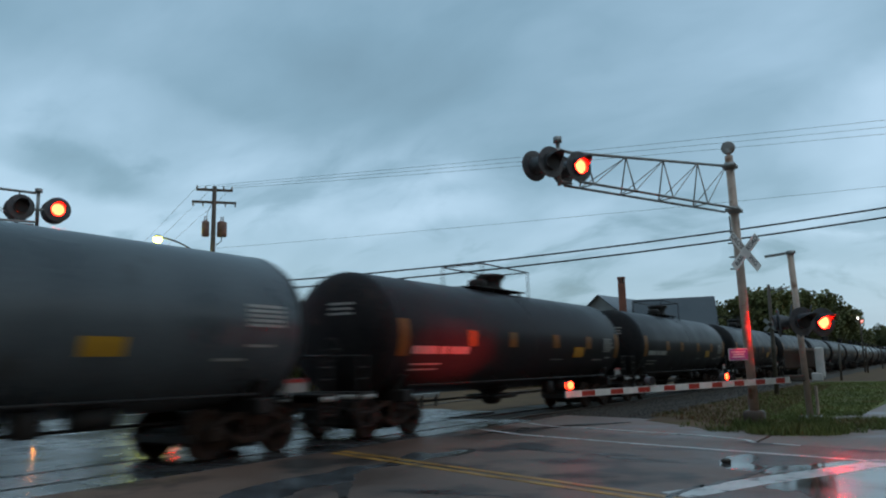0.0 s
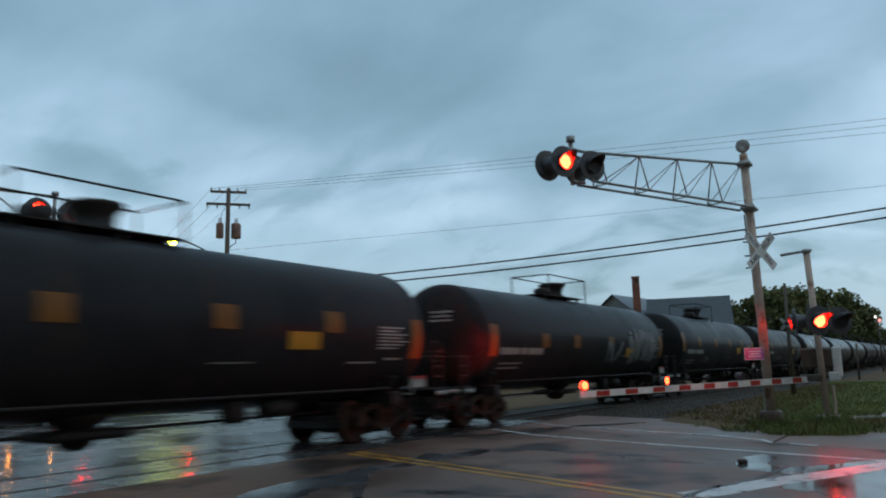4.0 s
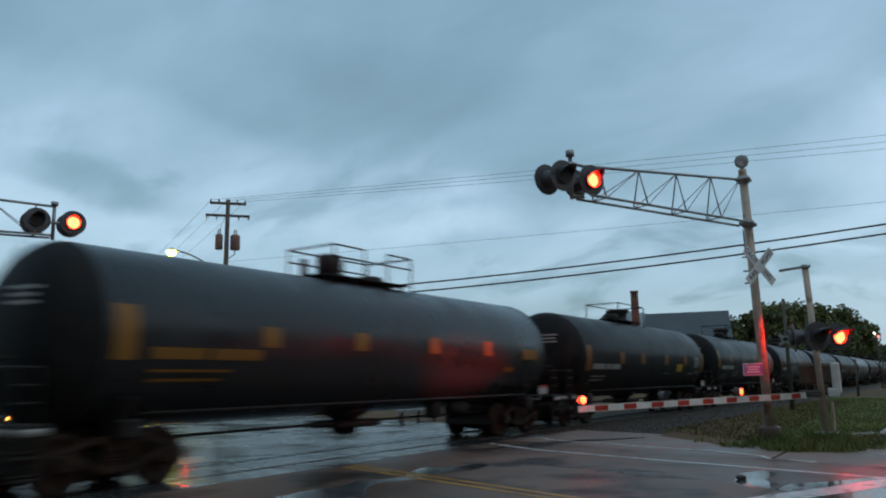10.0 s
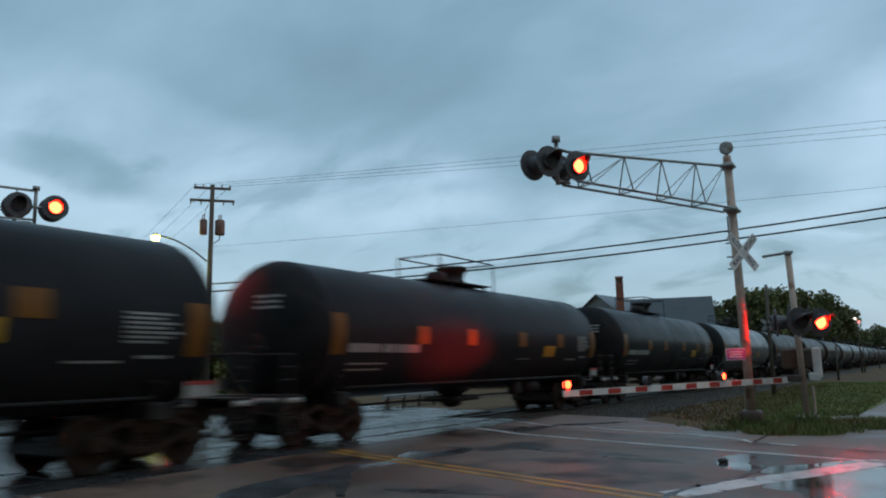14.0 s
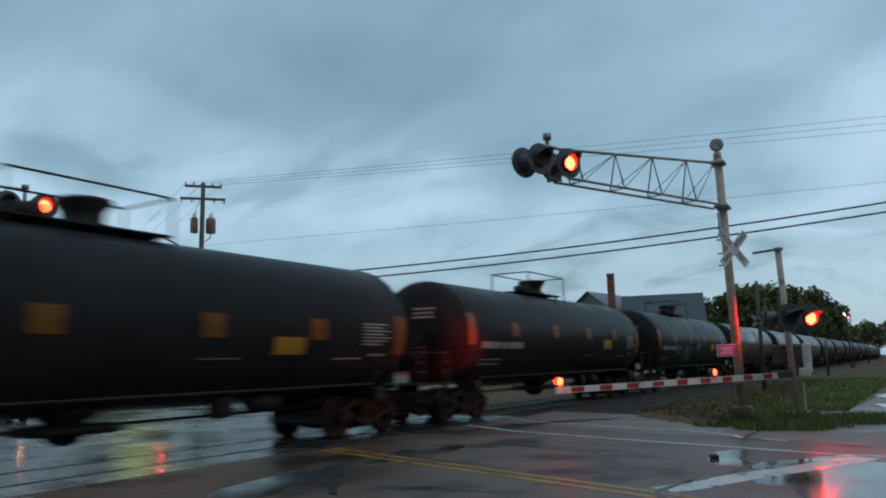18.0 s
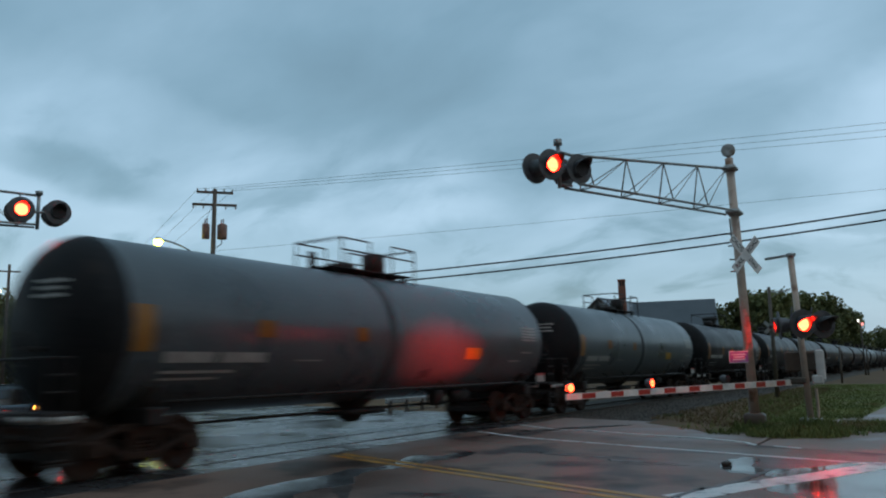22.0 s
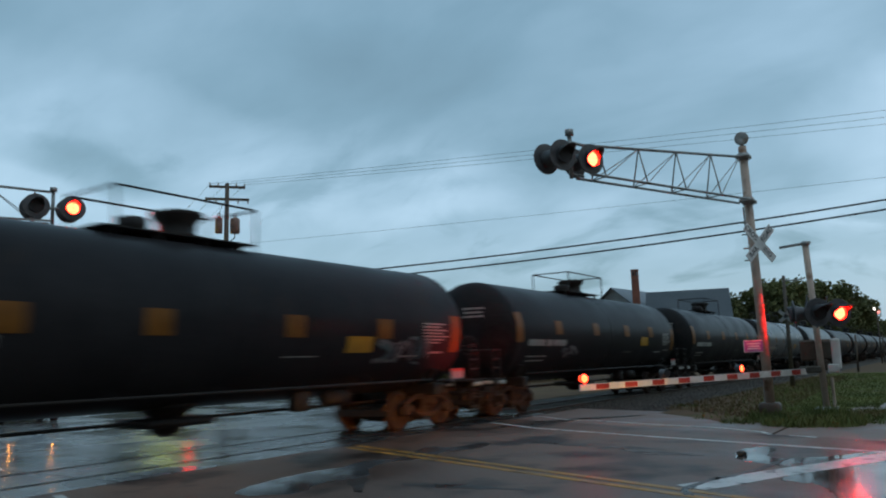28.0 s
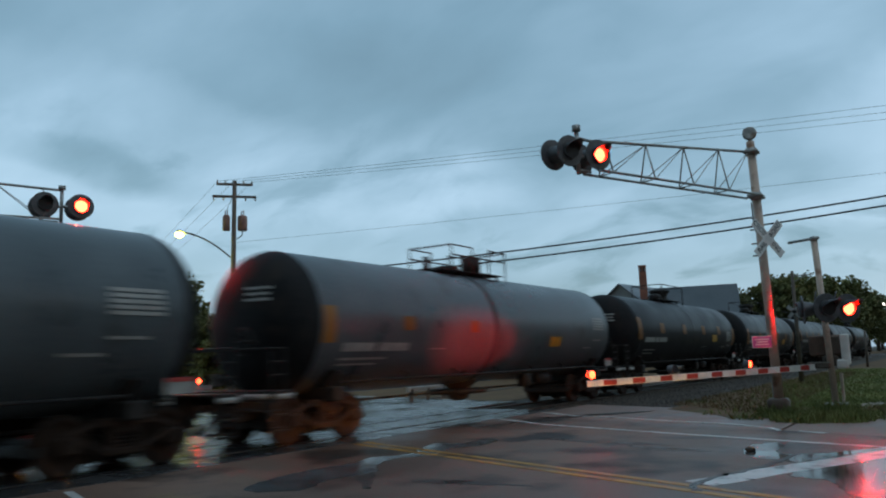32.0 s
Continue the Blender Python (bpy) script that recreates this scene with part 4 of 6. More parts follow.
    # markings on both sides
    for side in (1, -1):
        f = side
        if kind == "black":
            z, e = (0.22, -0.2) if high else (0.0, 0.0)
            marks = [("yellow_strip", "yellow_tape", -7.35 + e, -6.9 + e, 1.9 + z, 2.78 + z), ("yellow_strip", "yellow_tape", 7.1, 7.52, 1.85, 2.75)]
            marks += [("yellow_square", "yellow_tape", y - 0.26, y + 0.26, 2.16 + z, 2.59 + z) for y in (-4.62 if high else -3.9, -1.5, 1.58, 4.4)]
            marks += [("placard", "placard", 3.15, 4.0, 1.86 + z * 0.8, 2.2 + z * 0.8)]
            bars = [(-6.75, -5.6, 1.95 + z * 0.3, 2.14 + z * 0.3), (-5.5, -5.1, 1.95 + z * 0.3, 2.14 + z * 0.3), (-5.02, -4.05, 1.95 + z * 0.3, 2.14 + z * 0.3), (-6.65, -5.3, 1.68, 1.72), (-6.65, -5.4, 1.55, 1.59),
                    *[(5.9, 6.6 + 0.37 * (i * 7 % 5) / 4, 2.06 + 0.075 * i, 2.1 + 0.075 * i) for i in range(7)], (5.0, 5.9, 1.75, 1.79), (1.35, 2.3, 1.78, 1.8), (6.2, 6.8, 1.82, 1.87)]
            ink = "white_letter"
        elif kind == "lettered":
            marks = [("yellow_strip", "orange_letter", -7.3, -6.88, 2.02, 2.88)]
            marks += [("yellow_square", "orange_letter", y - 0.24, y + 0.24, 2.28, 2.66) for y in (-4.04, -1.4, 1.4, 4.0)]
            bars = [(-6.62, -5.5, 2.04, 2.23), (-5.4, -4.25, 2.04, 2.23), (-6.6, -4.9, 1.83, 1.88), (-6.6, -5.1, 1.68, 1.73), (6.0, 7.0, 2.2, 2.5), (5.0, 5.6, 1.85, 1.98)]
            ink = "orange_letter"
        else:
            marks = [("orange_mark", "placard", 2.85, 3.6, 1.88, 2.18), ("yellow_square", "yellow_tape", -4.75, -4.3, 2.28, 2.6), ("yellow_square", "yellow_tape", -1.85, -1.45, 2.26, 2.56), ("yellow_strip", "orange_letter", -7.4, -7.02, 2.0, 2.75)]
            bars = [(-6.75, -5.7, 1.82, 2.0), (-5.55, -4.45, 1.82, 2.0), (-6.75, -5.2, 1.64, 1.69), (-6.75, -5.5, 1.53, 1.57), (6.1, 7.05, 2.78, 2.84), (6.1, 7.05, 2.69, 2.75), (6.1, 7.05, 2.6, 2.66), (6.1, 7.05, 2.51, 2.57), (6.1, 7.05, 2.42, 2.48), (6.1, 6.8, 2.05, 2.1), (-3.6, -2.9, 1.84, 1.87), (5.4, 6.1, 1.8, 1.85)]
            ink = "white_letter"
        for nm, mt, y0, y1, z0, z1 in marks:
            bm = bmesh.new()
            on_tank(bm, y0, y1, z0, z1, 0.016 if nm == "placard" else 0.014, side=f)
            part(nm, bm, mt, tank)
        for b in bars:
            bm = bmesh.new()
            on_tank(bm, *b, 0.014, side=f)
            part("stencil", bm, ink, tank, "unreadable stencilled line")
    # white panel with a red head, standing on the end sill
    for sx, sy in ((1, 1), (-1, -1)):
        bm = bmesh.new()
        box(bm, (sx * 1.47, sy * 7.45, 1.3), (0.02, 0.6, 0.26), bevel=0.004)
        rod(bm, (sx * 1.45, sy * 7.25, 1.0), (sx * 1.45, sy * 7.25, 1.42), 0.02, seg=6)
        rod(bm, (sx * 1.2, sy * 7.25, 1.02), (sx * 1.46, sy * 7.25, 1.02), 0.025, seg=6)
        pn = part("end_panel", bm, "white_letter", car, "white panel with a red head", smooth=False)
        bm = bmesh.new()
        box(bm, (sx * 1.484, sy * 7.45, 1.4), (0.008, 0.56, 0.07))
        part("panel_head", bm, "sign_red", pn, smooth=False)
    # stencilled lines on the tank heads
    for sy in (-1, 1):
        for z, w in ((3.14, 0.34), (3.02, 0.3), (2.9, 0.34)):
            bm = bmesh.new()
            rows = []
            for i in range(7):
                x = -sy * (0.45 + w * (i / 3 - 1))
                cur = []
                for dz in (-0.026, 0.026):
                    r = math.hypot(x, z + dz - ZC)
                    a = math.asin(min(1.0, (r / RT) ** (1 / 0.72)))
                    cur.append(bm.verts.new((x, sy * (HALF - 0.78 + 0.78 * math.cos(a) + 0.02), z + dz)))
                rows.append(cur)
            for u, v in zip(rows, rows[1:]):
                bm.faces.new((u[0], v[0], v[1], u[1]))
            part("stencil", bm, "white_letter", tank, "unreadable stencilled line")
    return car


def ribbon(bm, pts, width, proud, mat=0):
    """A painted stroke through (y, z) points laid on the tank's near side."""
    prev = None
    n = len(pts) - 1
    for i, (y, z) in enumerate(pts):
        y0, z0 = pts[max(i - 1, 0)]
        y1, z1 = pts[min(i + 1, n)]
        ln = math.hypot(y1 - y0, z1 - z0) or 1.0
        w = width * (0.55 + 0.45 * math.sin(math.pi * i / n)) / 2
        cur = []
        for k in (-1, 1):
            yy, zz = y - k * w * (z1 - z0) / ln, z + k * w * (y1 - y0) / ln
            a = math.asin(max(-0.97, min(0.97, (zz - ZC) / RT)))
            cur.append(bm.verts.new(((RT + proud) * math.cos(a), yy, ZC + (RT + proud) * math.sin(a))))
        if prev:
            bm.faces.new((prev[0], cur[0], cur[1], prev[1])).material_index = mat
        prev = cur


def splash(car, patches, mat="spray", label="sprayed looping letters"):
    """Sprayed letters on the near side: (y, z, width, height, seed)."""
    tank = [c for c in car.children if c.name.startswith("tank")][0]
    bm = bmesh.new()
    for y, z, w, hgt, seed in patches:
        rnd = random.Random(seed)
        count = max(2, int(w * 1.9))
        for k in range(count):
            cy, cz = y + w * 1.15 * ((k + 0.5) / count - 0.5), z + rnd.uniform(-0.08, 0.08) * hgt
            a, b = rnd.choice(((1, 2), (2, 1), (1, 1), (2, 3), (1, 3)))
            p, q, end = rnd.uniform(0, 6.28), rnd.uniform(0, 6.28), rnd.uniform(4.2, 6.0)
            loop = [(cy + 0.42 * w / count * math.sin(a * t + p) + 0.1 * (t / end - 0.5), cz + 0.42 * hgt * math.sin(b * t + q)) for t in [end * i / 22 for i in range(23)]]
            ribbon(bm, loop, 0.24 * hgt * rnd.uniform(0.8, 1.2), 0.018 + 0.0006 * k)
            ribbon(bm, [(u + 0.03, v + 0.04) for u, v in loop], 0.05, 0.026 + 0.0006 * k, 1)
        for _ in range(count * 2):
            cy, cz, g = y + rnd.gauss(0, w * 0.36), z + rnd.gauss(0, hgt * 0.26), rnd.uniform(-0.4, 0.4)
            ribbon(bm, [(cy + 0.05 * i * w, cz + 0.06 * g * i) for i in range(5)], rnd.uniform(0.03, 0.09), 0.023, 1)
    ob = part("graffiti", bm, (mat, "spray"), tank, label)
    ob["kind"] = "stuff"
    return ob


def front_of(t):
    """Place along the track of the coupling behind the first grey car, after t seconds: the train slows a little."""
    return ((1.45796e-4 * t + 1.931721e-2) * t - 17.334735) * t + 12.93


KINDS = {0: "grey", **{j: "high" for j in (4, 6, 7, 12, 13, 18, 19, 24, 27, 28, 31, 33)}, 8: "lettered", 9: "lettered", 10: "lettered", 16: "grey", 20: "lettered", 21: "grey", 22: "grey", 29: "grey", 30: "grey"}
CARS = {}


def build_train():
    proto = {}
    for k in ("black", "high", "lettered", "grey"):
        proto[k] = None
    for j in range(-1, 36):
        k = KINDS.get(j, "black")
        if proto[k] is None:
            proto[k] = CARS[j] = tank_car(k)
        else:
            CARS[j] = copy_thing(proto[k], Matrix())
    splash(CARS[5], [(5.0, 2.3, 2.6, 1.3, 1), (2.0, 2.0, 1.5, 0.8, 2)])
    splash(CARS[12], [(-3.4, 1.75, 1.3, 0.35, 3), (-1.4, 1.8, 1.1, 0.6, 4), (0.8, 1.85, 0.9, 0.4, 22), (5.0, 1.8, 1.2, 0.45, 9)])
    splash(CARS[13], [(-3.0, 2.1, 2.6, 1.1, 5), (0.0, 1.95, 2.6, 0.9, 6), (2.6, 1.9, 1.5, 0.7, 7)])
    splash(CARS[19], [(-3.9, 1.95, 1.0, 0.5, 8), (-1.9, 1.85, 1.3, 0.75, 10), (0.2, 2.25, 0.8, 0.5, 11)])
    splash(CARS[6], [(-3.2, 1.7, 0.8, 0.3, 23)])
    splash(CARS[7], [(-2.2, 1.75, 2.6, 0.25, 24)])
    splash(CARS[23], [(3.8, 1.68, 1.3, 0.34, 12)], "teal_spray", "teal sprayed scrawl")
    splash(CARS[26], [(5.2, 1.9, 1.9, 0.5, 13)])
    splash(CARS[27], [(-3.7, 1.82, 1.3, 0.34, 14)])
    for j, note in ((5, "black tank car with a broad whitish painted patch"), (13, "black tank car with large pale sprayed graffiti"), (12, "black tank car with small blue-grey graffiti"),
                    (19, "black tank car with pale and blue graffiti"), (26, "black tank car with white scrawl near its end"), (27, "black tank car with low white scrawl")):
        CARS[j]["label"] = note


# ------------------------------------------------------------------ crossing signals
ARM = Vector((0.42, 0.907, 0)).normalized()       # along the signal arms, away from the road
FACE = Vector((0.907, -0.42, 0)).normalized()     # the way the near lamps face
FLASH, FIRST = 0.641, 0.1
SHUTTERS = []                                     # (slat, rest pose, which of the pair, droop when open)


def facing(p, d, up=(0, 0, 1)):
    """Pose with local x along d."""
    d = Vector(d).normalized()
    y = Vector(up).cross(d).normalized()
    z = d.cross(y)
    m = Matrix((d, y, z)).transposed().to_4x4()
    return Matrix.Translation(p) @ m


def lathe_ring(bm, m, x0, x1, r0, r1, seg=30):
    """An open sleeve about local x."""
    prof = ((x0, r0), (x1, r0), (x1, r1), (x0, r1))
    rings = [[bm.verts.new(m @ Vector((x, r * math.cos(2 * math.pi * i / seg), r * math.sin(2 * math.pi * i / seg)))) for x, r in prof] for i in range(seg)]
    for i in range(seg):
        p, q = rings[i], rings[(i + 1) % seg]
        for k in range(3):
            bm.faces.new((p[k], q[k], q[k + 1], p[k + 1]))


def flasher(parent, p, d, which, lit=True, beam=0.0, cone=60, tilt=4, blend=0.85, wide=1.0, hood=1.0):
    """One red flasher: round backing, lens, hood, and added louvre slats that swing to blink it."""
    m = facing(p, d)
    bm = bmesh.new()
    lathe(bm, [(-0.3, 0.05), (-0.28, 0.12), (-0.1, 0.17), (-0.02, 0.18), (-0.015, 0.318), (0.005, 0.323), (0.01, 0.313), (0.01, 0.17)], m, seg=30, axis="X")
    # short sleeve round the lens, added so the shut slats leak no light
    lathe_ring(bm, m, 0.0, 0.084, 0.163, 0.168)
    lamp = part("signal_lamp", bm, "black_iron", parent, "round black flasher with hood", smooth=False)
    bm = bmesh.new()
    lathe(bm, [(0.012, 0.155), (0.028, 0.148), (0.04, 0.09), (0.045, 0.01)], m, seg=28, axis="X")
    part("lens", bm, "lamp_red" if lit else "hood_in", lamp, "glowing red lens" if lit else "unlit red lens")
    # hood: three quarters of a tube, longer above
    bm = bmesh.new()
    prev = None
    for i in range(19):
        a = radians(-45 + i * 15)
        ln = 0.092 + hood * 0.27 * max(0.0, math.sin(a)) ** 1.2
        c, s = math.cos(a), math.sin(a)
        cur = [bm.verts.new(m @ Vector((x, r * c, r * s))) for x, r in ((0.0, 0.171), (ln, 0.171), (ln, 0.179), (0.0, 0.179))]
        if prev:
            for k in range(4):
                fc = bm.faces.new((prev[k], prev[(k + 1) % 4], cur[(k + 1) % 4], cur[k]))
                fc.material_index = 1 if k == 0 else 0
        prev = cur
    bmesh.ops.recalc_face_normals(bm, faces=bm.faces)
    part("hood", bm, ("black_iron", "hood_in"), lamp, "black lamp hood")
    if beam:
        # the beam that the reflector behind the lens throws
        lt = new("signal_beam", bpy.data.lights.new("signal_beam", "SPOT"))
        lt.data.energy, lt.data.color = beam, (1.0, 0.022, 0.012)
        lt.data.spot_size, lt.data.spot_blend, lt.data.shadow_soft_size = radians(cone), blend, 0.025
        eye = m @ Vector((0.05, 0, 0))
        lt.matrix_world = look(eye, eye + Vector(d).normalized()) @ Matrix.Diagonal((wide, 1, 1, 1))
    if lit:
        for k in (-1, 0, 1):
            bm = bmesh.new()
            half = lambda z: math.sqrt(max(0.1665 ** 2 - z * z, 0.0001))
            lo, hi = k * 0.1 - 0.0535, k * 0.1 + 0.0535
            lo, hi = (-0.1665 if k < 0 else lo), (0.1665 if k > 0 else hi)
            zs = [lo + (hi - lo) * q / 6 for q in range(7)]
            ring = [(0, half(z), z - k * 0.1) for z in zs] + [(0, -half(z), z - k * 0.1) for z in zs[::-1]]
            fr = [bm.verts.new((0.002, y, z)) for x, y, z in ring]
            bk = [bm.verts.new((-0.002, y, z)) for x, y, z in ring]
            bm.faces.new(fr)
            bm.faces.new(bk[::-1])
            for q in range(14):
                bm.faces.new((fr[q], bk[q], bk[(q + 1) % 14], fr[(q + 1) % 14]))
            bmesh.ops.recalc_face_normals(bm, faces=bm.faces)
            slat = part("louvre", bm, "slat", lamp, smooth=False)
            SHUTTERS.append((slat, m @ Matrix.Translation((0.0865, 0, k * 0.1)), which, tilt))
    return lamp


def louvre_rows(rest, which, tilt):
    """Closed while the other lamp of the pair burns, edge-on while this one does."""
    opened = rest @ pose(0, 0, 0, 0, tilt - 89.5, 0)

    def state(n):
        return opened if (n % 2 == 1) == (which == "R") else rest
    rows = [(0.0, state(-1))]
    n = 0
    while FIRST + n * FLASH < 31.9:
        t = FIRST + n * FLASH
        rows += [(t - 0.034, state(n - 1)), (t + 0.034, state(n))]
        n += 1
    rows.append((32.0, state(n - 1)))
    return rows


def pipe(bm, pts, r, seg=10, mat=0):
    tube(bm, [Vector(p) for p in pts], r, seg)


def truss(parent, root, tip, z_low, z_hi_root, z_hi_tip, width=0.42, bays=4):
    """Two lower chords and one upper, with posts and diagonals."""
    root, tip = Vector(root), Vector(tip)
    d = (tip - root).normalized()
    n = Vector((-d.y, d.x, 0)) * width / 2
    lo = lambda k, s: root.lerp(tip, k) + n * s + Vector((0, 0, z_low))
    hi = lambda k: root.lerp(tip, k) + Vector((0, 0, z_hi_root + (z_hi_tip - z_hi_root) * k))
    for s in (-1, 1):
        bm = bmesh.new()
        rod(bm, lo(0, s), lo(1, s), 0.03, seg=10)
        part("lower_chord", bm, "galv", parent)
    bm = bmesh.new()
    rod(bm, hi(0), hi(1), 0.034, seg=10)
    part("upper_chord", bm, "galv", parent)
    for i in range(1, bays + 1):
        k = i / (bays + 0.35)
        for s in (-1, 1):
            bm = bmesh.new()
            rod(bm, lo(k, s), hi(k), 0.017, seg=8)
            part("strut", bm, "galv", parent)
            bm = bmesh.new()
            rod(bm, lo(k, s), hi(max(k - 1 / (bays + 0.35), 0.02)), 0.011, seg=6)
            part("diagonal", bm, "galv", parent)
        bm = bmesh.new()
        rod(bm, lo(k, -1), lo(k, 1), 0.015, seg=6)
        part("cross_strut", bm, "galv", parent)


def text_mesh(word, size):
    cu = bpy.data.curves.new("lettering", "FONT")
    cu.body, cu.size, cu.extrude = word, size, 0.002
    cu.align_x, cu.align_y = "CENTER", "CENTER"
    ob = bpy.data.objects.new("lettering", cu)
    me = bpy.data.meshes.new_from_object(ob)
    bpy.data.objects.remove(ob)
    return me


def crossbuck(parent, m, size=1.2):
    """Two crossed white boards; local z faces the reader."""
    for ang, words in ((45, ("RAIL", "ROAD")), (-45, ("CROSS", "ING"))):
        q = m @ pose(0, 0, 0.012 if ang > 0 else 0.0, 0, 0, ang)
        bm = bmesh.new()
        box(bm, (0, 0, 0), (size, 0.225, 0.01), q, bevel=0.003)
        bd = part("board", bm, "sign_white", parent, "white crossbuck board", smooth=False)
        for w, x in zip(words, (-size * 0.27, size * 0.27)):
            me = text_mesh(w, 0.17)
            me.transform(q @ Matrix.Translation((x, 0, 0.009)))
            me.materials.append(M["sign_black"])
            ob = new("lettering", me)
            ob.parent = bd


def near_signal():
    b, t = Vector((-3.8, 19.78, 0)), Vector((-3.93, 19.88, 6.75))
    sig = thing("cantilever_signal", "tall grey crossing signal mast with a truss arm over the road", "railway signal")
    bm = bmesh.new()
    rod(bm, b, t, 0.11, 0.1, seg=20)
    part("mast", bm, "mast", sig, "weathered grey steel mast")
    bm = bmesh.new()
    lathe(bm, [(0, 0.22), (0.06, 0.22), (0.08, 0.14), (0.3, 0.13)], Matrix.Translation(b), seg=16)
    for k in range(4):
        a = math.pi / 4 + k * math.pi / 2
        rod(bm, b + Vector((0.18 * math.cos(a), 0.18 * math.sin(a), 0)), b + Vector((0.18 * math.cos(a), 0.18 * math.sin(a), 0.14)), 0.02, seg=6)
    box(bm, (b.x - 0.02, b.y, 0.2), (0.46, 0.46, 0.4), bevel=0.05)
    part("base", bm, "mech", sig, "rust-brown mast footing")
    # bell on top
    bm = bmesh.new()
    c = Vector((-3.93, 19.88, 6.88))
    rod(bm, t, c, 0.05, seg=10)
    q = facing(c + Vector((0, 0, 0.08)), (0.25, -0.95, 0.1))
    lathe(bm, [(-0.1, 0.05), (-0.08, 0.13), (-0.02, 0.17), (0.05, 0.17), (0.06, 0.15), (0.02, 0.04)], q, seg=22, axis="X")
    part("bell", bm, "galv", sig, "round crossing bell")
    root = Vector((-3.94, 19.85, 0))
    tip = Vector((-6.05, 14.6, 0))
    for z, w in ((6.48, 0.36), (5.33, 0.5)):
        bm = bmesh.new()
        o = b.lerp(t, z / 6.75)
        box(bm, (o.x, o.y, z), (0.34, w, 0.09), pose(0, 0, 0), bevel=0.02)
        lathe(bm, [(z - 0.09, 0.135), (z + 0.09, 0.135)], Matrix.Translation((o.x, o.y, 0)), seg=16)
        part("clamp", bm, "galv", sig)
    truss(sig, root, tip, 5.33, 6.48, 6.0)
    # lamps at the arm's end
    post = Vector((-6.18, 14.28, 0))
    bm = bmesh.new()
    rod(bm, post + Vector((0, 0, 5.25)), post + Vector((0, 0, 6.22)), 0.045, seg=10)
    rod(bm, post - ARM * 0.55 + Vector((0, 0, 5.63)), post + ARM * 0.55 + Vector((0, 0, 5.63)), 0.04, seg=10)
    rod(bm, post + Vector((0, 0, 6.16)), post + Vector((0, 0, 6.28)), 0.09, seg=10)
    rod(bm, tip + Vector((0, 0, 5.33)), post + Vector((0, 0, 5.33)), 0.035, seg=8)
    rod(bm, tip + Vector((0, 0, 6.0)), post + Vector((0, 0, 6.02)), 0.035, seg=8)
    part("lamp_bracket", bm, "galv", sig)
    for k, w in ((-0.38, "L"), (0.38, "R")):
        p = post + ARM * k + Vector((0, 0, 5.65))
        turned = Vector((0.885, -0.465, -0.04))
        flasher(sig, p + FACE * 0.2, turned, w, beam=130, cone=90, tilt=17)
        flasher(sig, p - FACE * 0.2 + ARM * -0.1, -FACE, w, beam=500, cone=60)
    # crossbuck, sign plate, conduit
    crossbuck(sig, Matrix.Translation((-3.7, 19.74, 4.24)) @ Matrix(((0.582, 0, 0.813, 0), (0.813, 0, -0.582, 0), (0, 1, 0, 0), (0, 0, 0, 1))), 1.15)
    bm = bmesh.new()
    q = Matrix.Translation((-4.04, 19.64, 1.74)) @ Matrix(((0.95, 0, 0.3, 0), (0.3, 0, -0.95, 0), (0, 1, 0, 0), (0, 0, 0, 1)))
    box(bm, (0, 0, 0), (0.46, 0.29, 0.008), q, bevel=0.003)
    pl = part("sign_plate", bm, "sign_white", sig, "small pink and white notice", smooth=False)
    bm = bmesh.new()
    box(bm, (0, 0, 0.007), (0.42, 0.25, 0.004), q)
    part("sign_face", bm, "sign_pink", pl, smooth=False)
    bm = bmesh.new()
    for k, (y, w) in enumerate(((0.06, 0.32), (0.0, 0.26), (-0.06, 0.3))):
        box(bm, (0, y, 0.011), (w, 0.03, 0.003), q)
    part("sign_bars", bm, "sign_white", pl, "unreadable lines of print", smooth=False)
    bm = bmesh.new()
    pipe(bm, [b + Vector((-0.13, -0.02, 0.2)), b + Vector((-0.02, 0.02, 3.5)), b.lerp(t, 0.7) + Vector((-0.13, 0, 0)), b.lerp(t, 0.77) + Vector((-0.13, 0, 0))], 0.02, 8)
    for z in (3.85, 4.15, 4.5, 4.8):
        o = b.lerp(t, z / 6.75)
        rod(bm, o + Vector((-0.22, -0.05, 0)), o, 0.02, seg=6)
    part("conduit", bm, "galv", sig, "cable conduit and climbing steps")


